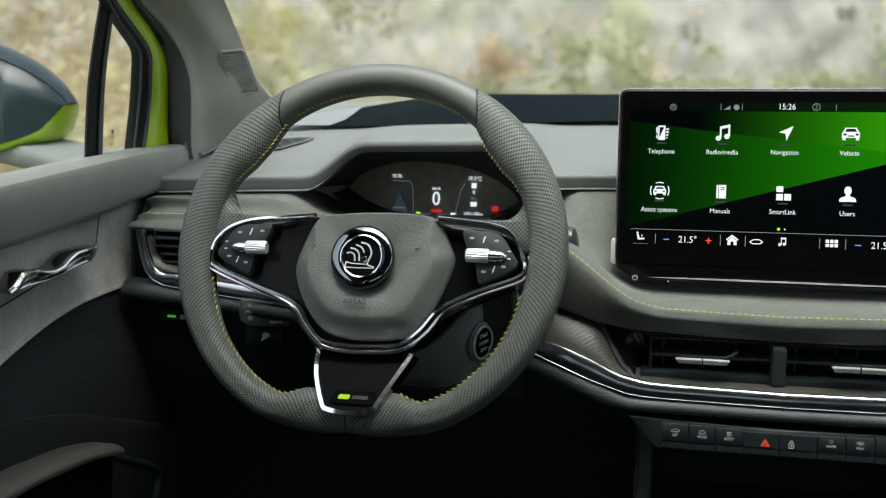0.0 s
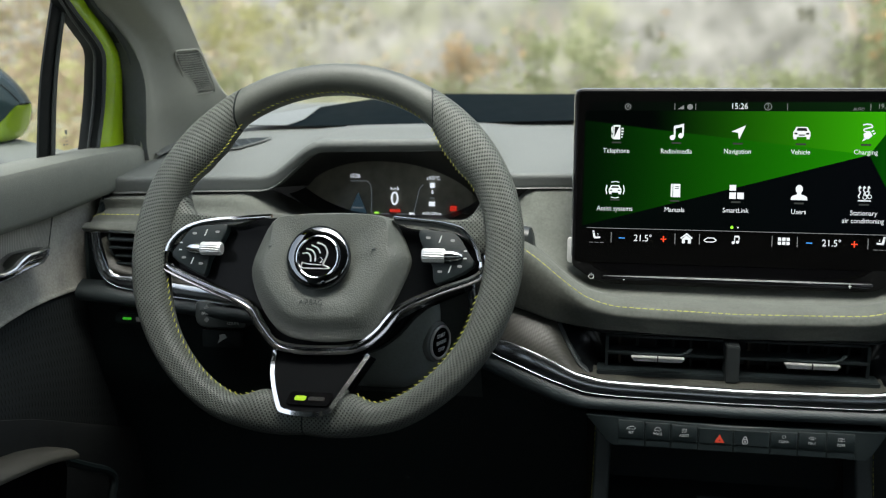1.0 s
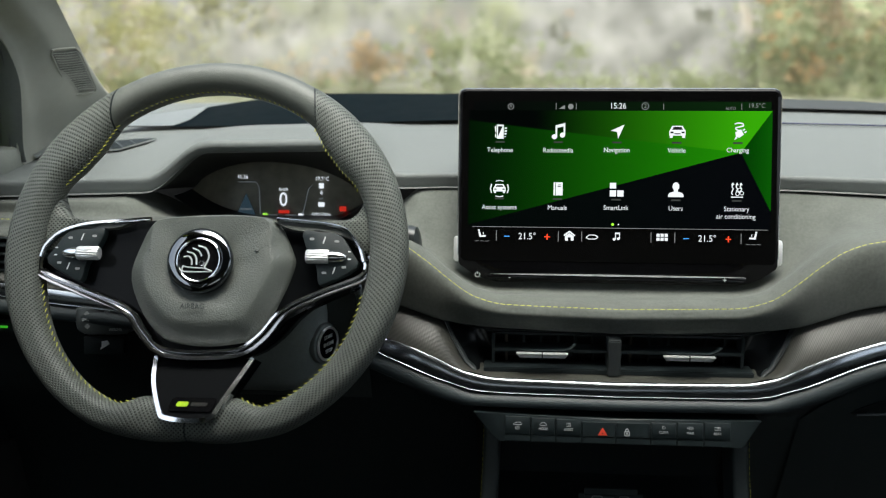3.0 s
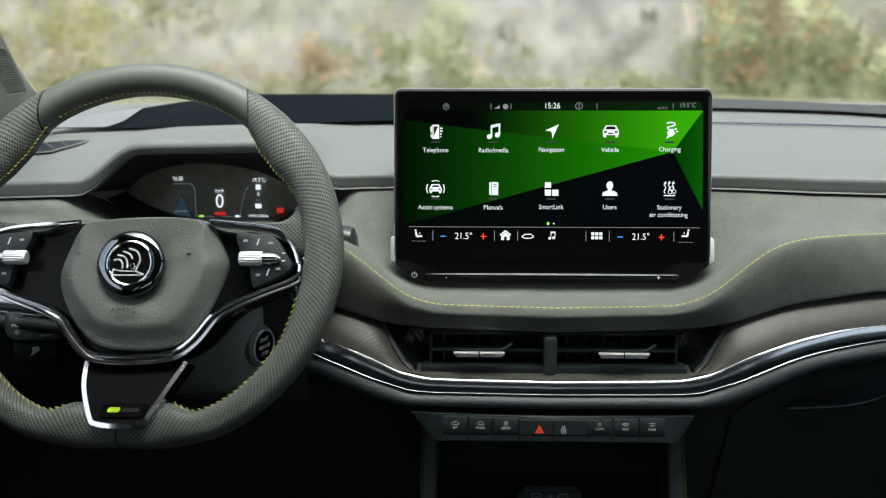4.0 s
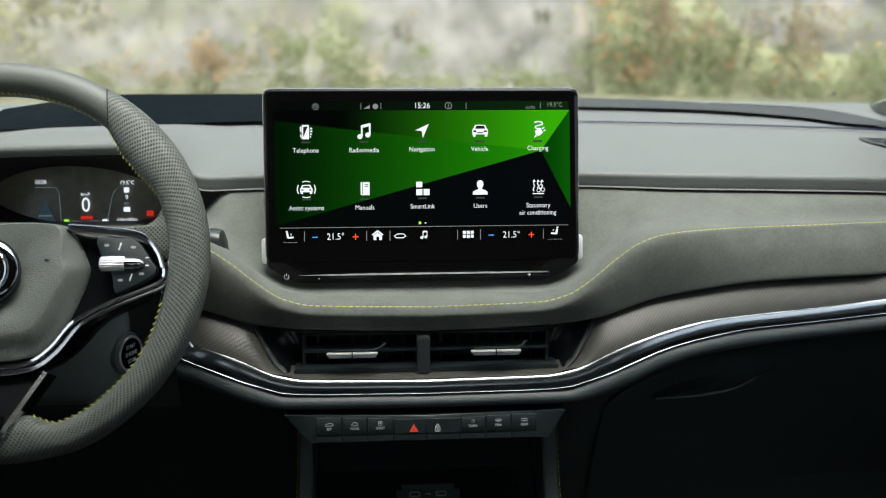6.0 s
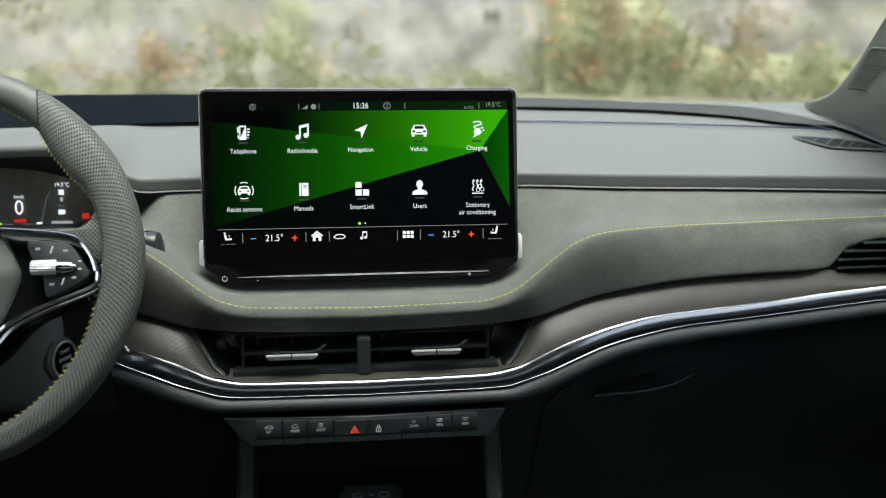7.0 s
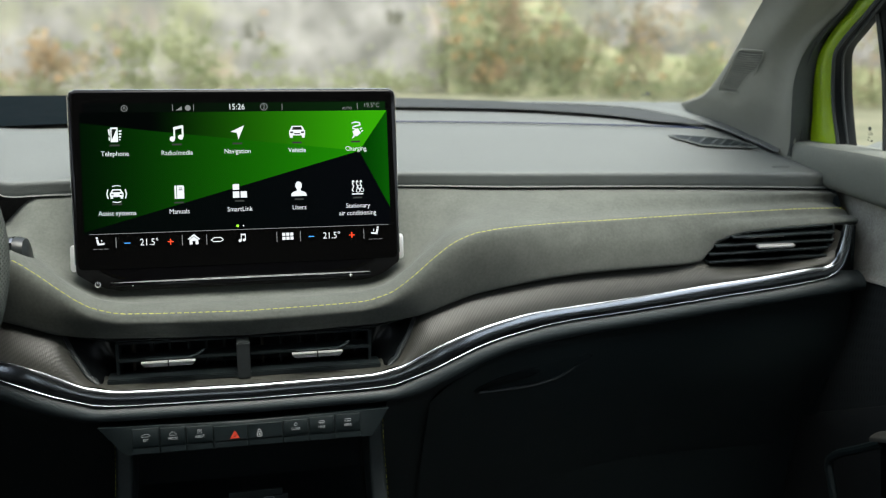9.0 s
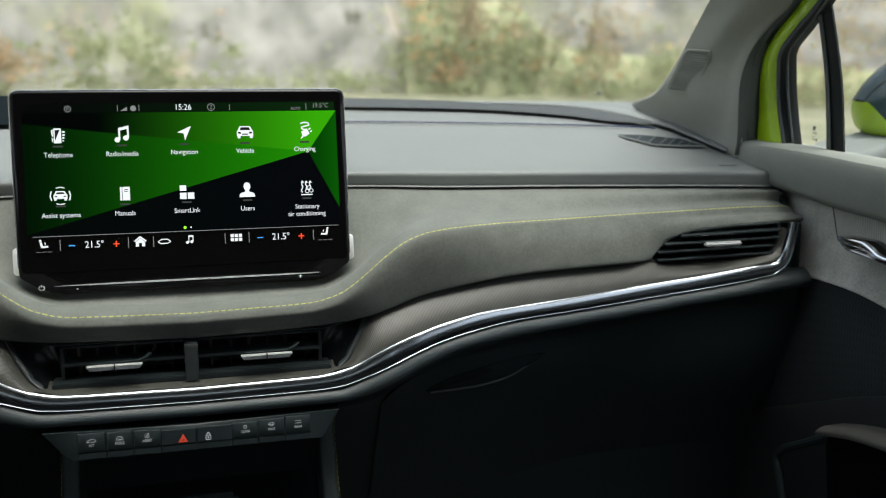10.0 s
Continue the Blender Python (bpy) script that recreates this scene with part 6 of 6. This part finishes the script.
    place = lambda p, k, dy: Vector((c.x + (p.x - c.x) * k, low_y(p.x, p.z) - 0.0035 + dy, c.z + (p.z - c.z) * k))
    part("pull_recess", loft([[place(p, k, dy) for p in pull] for k, dy in ((1.05, 0.001), (1.0, -0.0015), (0.95, -0.001), (0.8, 0.0), (0.3, 0.001))], close_u=True, cap=True), BLACK, lid)
    part("pull_lip", sweep([place(p, 1.0, -0.003) for p in spline([(0.24, 0, 0.8235), (0.297, 0, 0.8255), (0.329, 0, 0.831), (0.35, 0, 0.841)], 4)], circle(0.0018, 6)), LOWER_LIT, lid)
    # lamp switch strip
    part("lamp_switch", box(-0.66, -0.61, 0.934, 0.95, 0.884, 0.899, 0.002), LOWER, d)
    part("lamp_telltale", box(-0.649, -0.639, 0.9325, 0.9345, 0.8900, 0.8925, 0.0005), glow("green_telltale", (0.1, 0.9, 0.05), 0.11), d, "green lit telltale")
    part("lamp_mark", box(-0.633, -0.628, 0.9325, 0.9345, 0.8885, 0.8935), PRINT_DIM, d)


def cluster():
    c = thing("instrument_cluster", "dark digital instrument display in a hooded recess behind the wheel", "instrument cluster")
    r0, r1, r2 = [], [], []
    for i in range(49):
        t = i / 48
        x = mix(-0.515, -0.213, t)
        r0.append(Vector((x, 1.019 - 0.008 * hood(x), z_low(-x) + 0.045 * hood(x) + 0.0005)))
        x2 = mix(-0.483, -0.276, t)
        k = abs(2 * t - 1)
        z2 = mix(1.0165, 1.003, t) + 0.037 * (1 - k ** 2.2) ** 0.75
        r2.append(Vector((x2, 1.099, z2)))
        r1.append(Vector((mix(x, x2, 0.6), 1.06, mix(r0[-1].z, z2, 0.45))))
    part("hood_liner", loft([spline([a, b, q], 4) for a, b, q in zip(r0, r1, r2)]), mat("hood_cloth", (0.014, 0.015, 0.014), 0.8, var=0.1), c, "dark hood lining")
    low = [Vector((x, 1.088, mix(1.0165, 1.003, i / 24) - 0.026 * (1 - abs(2 * i / 24 - 1) ** 3))) for i, x in ((i, mix(-0.483, -0.276, i / 24)) for i in range(25))]
    bm = bmesh.new()
    loft([[p + Vector((0, 0.001, 0)) for p in r2[::2]], low], bm=bm)
    # paler, warm base colour stands in for the cabin's reflection in dark glass
    scr = part("display", bm, mat("cluster_glass_sheen", (0.21, 0.205, 0.165), 0.2, var=0.2, scale=9), c, "glass display, its cabin reflection put in as a paler colour")
    part("under_shelf", loft([[p for p in low], [p + Vector((0, -0.03, 0.0)) for p in low], [p + Vector((0, -0.06, 0.002)) for p in low]]), BLACK, c)
    M = facing(-0.374, 1.0895, 1.0045, 10)
    dim = glow("cluster_white", (0.8, 0.85, 0.95), 0.35)
    soft = glow("cluster_grey", (0.35, 0.4, 0.45), 0.1)
    k = 0.00072

    def at(px, py):
        return pose((px - 776) * k, (349 - py) * k * 1.03, 0.0)

    def word(t, px, py, size, m=dim):
        lettering("readout", t, size * k, M @ at(px, py), m, scr, depth=0.0)
    word("0", 776, 350, 32)
    word("km/h", 776, 333, 8)
    word("15:26", 708, 314, 9)
    word("19.5°C", 840, 316, 9)
    word("0", 839, 338, 9)
    word("km", 839, 347, 7, soft)
    word("kWh/100km", 839, 372, 7)

    def bar(name, x0, y0, x1, y1, m):
        bm = bmesh.new()
        bm.faces.new([bm.verts.new(M @ at(px, py) @ Vector((0, 0, 0.0005))) for px, py in ((x0, y0), (x1, y0), (x1, y1), (x0, y1))])
        part(name, bm, m, scr, flat=True)
    red = glow("cluster_red", (1.0, 0.05, 0.03), 0.15)
    bar("red_bar", 768, 366, 786, 371, red)
    bar("brake_telltale", 869, 359, 880, 367, red)
    bar("charge_bar", 742, 371, 750, 378, glow("cluster_lime", (0.4, 0.9, 0.1), 0.3))
    bar("range_bar", 753, 373, 767, 377, soft)
    bar("range_bar", 780, 373, 797, 377, soft)
    bar("battery_bar", 801, 371, 810, 378, dim)
    bar("trip_bar", 835, 323, 843, 331, dim)
    bar("arrow_bar", 834, 353, 844, 360, dim)
    bm = bmesh.new()
    for pts in (((714, 340), (730, 374), (698, 374)),):
        bm.faces.new([bm.verts.new(M @ at(*p) @ Vector((0, 0, 0.0003))) for p in pts])
    part("lane_wedge", bm, glow("cluster_blue", (0.1, 0.18, 0.25), 0.07), scr, flat=True)
    bar("lane_line", 703, 364, 724, 366, soft)
    for pts in (((700, 322), (730, 322), (736, 330), (738, 376)), ((824, 326), (818, 332), (815, 344), (808, 376))):
        part("frame_line", sweep([M @ at(*p) @ Vector((0, 0, 0.0004)) for p in pts], circle(0.0004, 5), up=(0, -1, 0)), soft, scr)


def controls():
    # left stalk and the small panel below it
    s = thing("control_stalk", "dark steering-column stalk with printed symbols", "stalk", "column stalks")
    P = facing(-0.527, 0.922, 0.9025, 10, 8)
    o = [(p.x, p.y) for p in spline([(-0.029, 0.012, 0), (-0.024, 0.0165, 0), (0.0, 0.0165, 0), (0.024, 0.0145, 0), (0.029, 0.008, 0), (0.026, -0.010, 0), (0.018, -0.0135, 0), (-0.012, -0.0135, 0), (-0.024, -0.0105, 0), (-0.029, -0.004, 0)], 3, True)]
    part("stalk_body", prism(o, -0.02, 0.0, P, 0.003), mat("satin_black", (0.06, 0.07, 0.069), 0.3, var=0.1), s)
    for t, x, y, z in (("OFF", 0.004, 0.010, 0.0042), ("CANCEL", 0.010, 0.004, 0.0042), ("ON", 0.010, -0.002, 0.0042), ("RESUME", 0.012, -0.008, 0.0042), ("SPEED", -0.017, 0.003, 0.0042)):
        lettering("stalk_lettering", t, z, P @ pose(x, y, 0.0008), PRINT, s)
    for y in (0.009, -0.004):
        part("stalk_symbol", prism([(-0.017 + a, y + b) for a, b in circle(0.003, 4)], 0.0, 0.0004, P), PRINT_DIM, s)
    part("stalk_arm", sweep([P @ Vector((0.02, 0, -0.01)), Vector((-0.44, 0.95, 0.90))], circle(0.008, 10)), BLACK, s)
    w = thing("wiper_switch", "small dark panel with a printed washer symbol", "switch")
    Q = facing(-0.533, 0.93, 0.8745, 10, 8)
    part("plate", prism(rounded(0.042, 0.02, 0.002), -0.012, 0.0, Q, 0.001), BLACK, w)
    part("washer_symbol", prism([(-0.004, -0.005), (0.006, 0.001), (0.004, 0.005), (-0.002, 0.004), (-0.002, 0.0)], 0.0, 0.0005, Q), PRINT, w)
    # right stalk
    s = thing("control_stalk", "short dark stalk with a rounded end beside the wheel", "stalk", "column stalks")
    part("stalk_arm", sweep([Vector((-0.36, 0.95, 0.978)), Vector((-0.26, 0.94, 0.983)), Vector((-0.213, 0.93, 0.987))], circle(0.011, 12)), BLACK, s)
    END = mat("stalk_plastic", (0.022, 0.026, 0.026), 0.35, var=0.08)
    part("stalk_end", sweep([Vector((-0.218, 0.932, 0.986)), Vector((-0.216, 0.931, 0.9862)), Vector((-0.203, 0.929, 0.987)), Vector((-0.197, 0.928, 0.9875)), Vector((-0.1945, 0.9278, 0.9877))], rounded(0.028, 0.042, 0.012, 6), scales=[0.82, 1.0, 1.0, 0.9, 0.6]), END, s, "rounded dark end")
    part("stalk_band", sweep([Vector((-0.2085, 0.930, 0.9866)), Vector((-0.2060, 0.9297, 0.9868))], rounded(0.0288, 0.0428, 0.012, 6)), DARK_CHROME, s)
    # paddles
    for x in (-0.108, 0.122):
        p = thing("shift_paddle", "small dark paddle behind the steering wheel spoke", "paddle", "paddles")
        part("paddle_blade", prism([(x + a * 1.0, 0.026 + b) for a, b in rounded(0.036, 0.022, 0.009)], -0.03, -0.024, WHEEL, 0.002), BLACK, p)
    # start button on the column
    b = thing("start_button", "round dark start button with a silver ring on the column", "button")
    B = facing(-0.2812, 0.8813, 0.8985, 0, 66)
    part("button_housing", prism(circle(0.0205, 28), -0.022, -0.002, B, 0.003), mat("button_surround", (0.12, 0.135, 0.13), 0.5, var=0.1), b)
    part("button_face", prism(circle(0.0150, 28), -0.004, 0.0, B, 0.001), PIANO, b)
    part("button_ring", sweep([B @ Vector((0.0160 * math.cos(t), 0.0160 * math.sin(t), -0.0005)) for t in np.linspace(0, 2 * math.pi, 36, endpoint=False)], circle(0.0013, 6), up=tuple(B.to_3x3() @ Vector((0, 0, 1))), closed=True), SILVER, b, "silver ring")
    for t, y in (("START", 0.007), ("ENGINE", 0.0), ("STOP", -0.007)):
        lettering("button_lettering", t, 0.0052, B @ pose(0, y, 0.0003), PRINT, b)


def button_panel():
    p = thing("button_panel", "dark row of push buttons with printed symbols under the chrome strip", "button panel")
    M = facing(-0.0025, 0.857, 0.8272, 12)
    out = [(-0.135, 0.0136), (-0.105, 0.0128), (-0.05, 0.0116), (0.0, 0.0112), (0.05, 0.0114), (0.105, 0.0120), (0.1355, 0.0124), (0.1225, -0.0085), (0.1175, -0.0135), (-0.110, -0.0138), (-0.1165, -0.0085)]
    part("panel_body", prism(out, -0.04, 0.0, M, 0.0015), PANEL, p)
    edges = [-0.1053, -0.0801, -0.0564, -0.0317, 0.0001, 0.0327, 0.0571, 0.0820, 0.1074]
    tops = [0.0118, 0.0110, 0.0103, 0.0086, 0.0086, 0.0094, 0.0103, 0.0112]
    low_car = [(-4, -1), (-3.4, 0.2), (-1.6, 0.7), (0, 1.5), (2, 1.4), (3.4, 0.4), (4, -0.6), (2.6, -1.2), (-2.6, -1.2)]
    SIGNS = {
        "SET": [(low_car, True)],
        "MODE": [([(-2.8, -1.4), (-3, 0), (-2, 0.4), (-1.4, 1.6), (1.4, 1.6), (2, 0.4), (3, 0), (2.8, -1.4)], True)],
        "ASSIST": [([(-1.8, -1.6), (-1.8, 1.8), (1.6, 1.8), (1.6, -1.6)], True), ([(-0.9, 0.8), (0.8, 0.8)], False), ([(-0.9, -0.2), (0.8, -0.2)], False)],
        "CLIMA": [([(1.4 * math.cos(a), 1.4 * math.sin(a)) for a in np.linspace(0, 2 * math.pi, 9)[:-1]], True)],
        "MAX": [([(-3, 0.2), (-2, 1.4), (2, 1.4), (3, 0.2), (1.6, -0.4), (-1.6, -0.4)], True), ([(-1, -1.6), (-0.6, -0.8), (-1, 0.4)], False), ([(1, -1.6), (0.6, -0.8), (1, 0.4)], False)],
        "REAR": [([(-2.8, -0.8), (-2.8, 1.4), (2.8, 1.4), (2.8, -0.8)], True), ([(0, -1.6), (0.5, -0.6), (0, 0.6)], False)],
    }
    names = ["SET", "MODE", "ASSIST", "", "", "CLIMA", "MAX", "REAR"]
    for i, t in enumerate(names):
        x0, x1, h = edges[i] + 0.0007, edges[i + 1] - 0.0007, tops[i] - 0.001
        b = part("push_button", prism([(x0, h), (x1, h), (x1, -0.0062), (x0, -0.0062)], 0.0, 0.0022, M, 0.0008), LOWER, p)
        part("button_flap", prism([(x0, -0.0072), (x1, -0.0072), (x1, -0.0125), (x0, -0.0125)], 0.0, 0.0016, M, 0.0006), LOWER, p)
        xm = {3: -0.0121, 4: 0.0107}.get(i, (x0 + x1) / 2)
        if t:
            lettering("button_lettering", t, 0.0034, M @ pose(xm, -0.0003, 0.0025), PRINT_MID, b)
            for run, shut in SIGNS[t]:
                part("button_symbol", sweep([M @ Vector((xm + x * 0.001, 0.0042 + y * 0.001, 0.0025)) for x, y in run], circle(0.00022, 4), up=(0, -1, 0), closed=shut), PRINT_MID, b)
        elif i == 3:
            tri = [(xm + 0.0052 * math.sin(radians(q)), -0.0022 + 0.0050 * math.cos(radians(q))) for q in (0, 120, 240)]
            part("hazard_symbol", prism([(x, y) for x, y in tri], 0.0020, 0.0027, M), RED_PRINT, b, "red warning triangle")
            part("hazard_core", prism([(xm + (x - xm) * 0.2, -0.0026 + (y + 0.0022) * 0.2) for x, y in tri], 0.0020, 0.0030, M), BLACK, b)
        else:
            part("lock_symbol", sweep([M @ Vector((xm + x, -0.0025 + y, 0.0025)) for x, y in rounded(0.0044, 0.0040, 0.0008, 2)], circle(0.0004, 4), up=(0, -1, 0), closed=True), PRINT_MID, b)
            part("lock_core", prism([(xm + x, -0.0025 + y) for x, y in circle(0.0009, 8)], 0.0020, 0.0027, M), PRINT_MID, b)
            part("lock_bow", sweep([M @ Vector((xm + 0.0014 * math.cos(a), -0.0003 + 0.0025 * math.sin(a), 0.0025)) for a in np.linspace(0, math.pi, 8)], circle(0.0004, 4)), PRINT_MID, b)


def console():
    c = thing("centre_console", "dark centre console with stitched sides and an open tray", "console")
    WALL = mat("console_plastic", (0.022, 0.0305, 0.03), 0.55, var=0.1)
    for s in (-1, 1):
        path = spline([Vector((s * 0.123 + 0.0025, 0.935, 0.81)), Vector((s * 0.124 + 0.0025, 0.925, 0.765)), Vector((s * 0.126 + 0.0025, 0.905, 0.71)), Vector((s * 0.129 + 0.0025, 0.85, 0.62)), Vector((s * 0.13, 0.7, 0.52))], 5)
        part("side_wall", sweep(path, rounded(0.0165, 0.05, 0.004), up=(0, -0.9, 0.4)), WALL, c)
        stitches("wall_stitching", [p + Vector((s * 0.0088, -0.0245, 0.006)) for p in path], c, size=0.0004, length=0.004)
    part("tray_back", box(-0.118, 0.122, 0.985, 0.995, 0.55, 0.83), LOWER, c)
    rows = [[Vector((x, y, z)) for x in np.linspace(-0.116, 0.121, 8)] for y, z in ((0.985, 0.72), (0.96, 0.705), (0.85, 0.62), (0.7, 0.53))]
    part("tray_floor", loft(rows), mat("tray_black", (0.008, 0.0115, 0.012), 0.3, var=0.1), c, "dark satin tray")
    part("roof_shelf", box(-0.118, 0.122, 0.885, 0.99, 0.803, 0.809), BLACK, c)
    for x in (-0.011, 0.017):
        part("charging_port", sweep([Vector((x + a, 0.93, 0.7185 + b)) for a, b in rounded(0.0105, 0.005, 0.0022)], circle(0.0006, 5), up=(0, -1, 0), closed=True), PRINT_DIM, c)
    part("port_mark", prism([(-0.0035, 0), (0.003, 0.0012), (0.003, -0.0012)], 0, 0.0005, facing(0.003, 0.93, 0.7185, 20)), PRINT_DIM, c)
    part("port_panel", box(-0.03, 0.037, 0.9315, 0.94, 0.690, 0.727, 0.006), WALL, c)


def pedals():
    for x, y, z, w, h, lab in ((-0.262, 1.10, 0.60, 0.045, 0.10, "tall satin accelerator pedal in the dark footwell"), (-0.36, 1.08, 0.64, 0.08, 0.05, "wide satin brake pedal in the dark footwell")):
        p = thing("pedal", lab, "pedal", "pedals")
        M = facing(x, y, z, 40)
        part("pedal_plate", prism(rounded(w, h, 0.008), 0.0, 0.006, M, 0.0015), DARK_CHROME, p)
        for i in range(3):
            part("rubber_strip", prism([(a, b + (i - 1) * h * 0.28) for a, b in rounded(w * 0.8, h * 0.12, 0.002)], 0.006, 0.008, M), RUBBER, p)
        part("pedal_arm", sweep([M @ Vector((0, h * 0.3, 0)), Vector((x, y + 0.12, z + 0.05)), Vector((x, y + 0.24, z + 0.12))], circle(0.008, 8)), BLACK, p)


def screen_print():
    w = thing("glass_sticker", "small dark printed mark low on the windscreen", "sticker")
    for x, y, z, ww, h in ((0.566, 1.262, 1.1125, 0.012, 0.001), (0.567, 1.259, 1.1155, 0.004, 0.003), (0.572, 1.264, 1.1145, 0.005, 0.001)):
        part("print_bar", box(x - ww / 2, x + ww / 2, y, y + 0.0006, z - h / 2, z + h / 2), FAINT, w)


outdoors()
shell()
dash = dashboard()
dash_details(dash)
cluster()
steering_wheel()
touchscreen()
controls()
button_panel()
console()
pedals()
screen_print()
for s in (-1, 1):
    door(s)
    pillar(s)
    mirror(s)
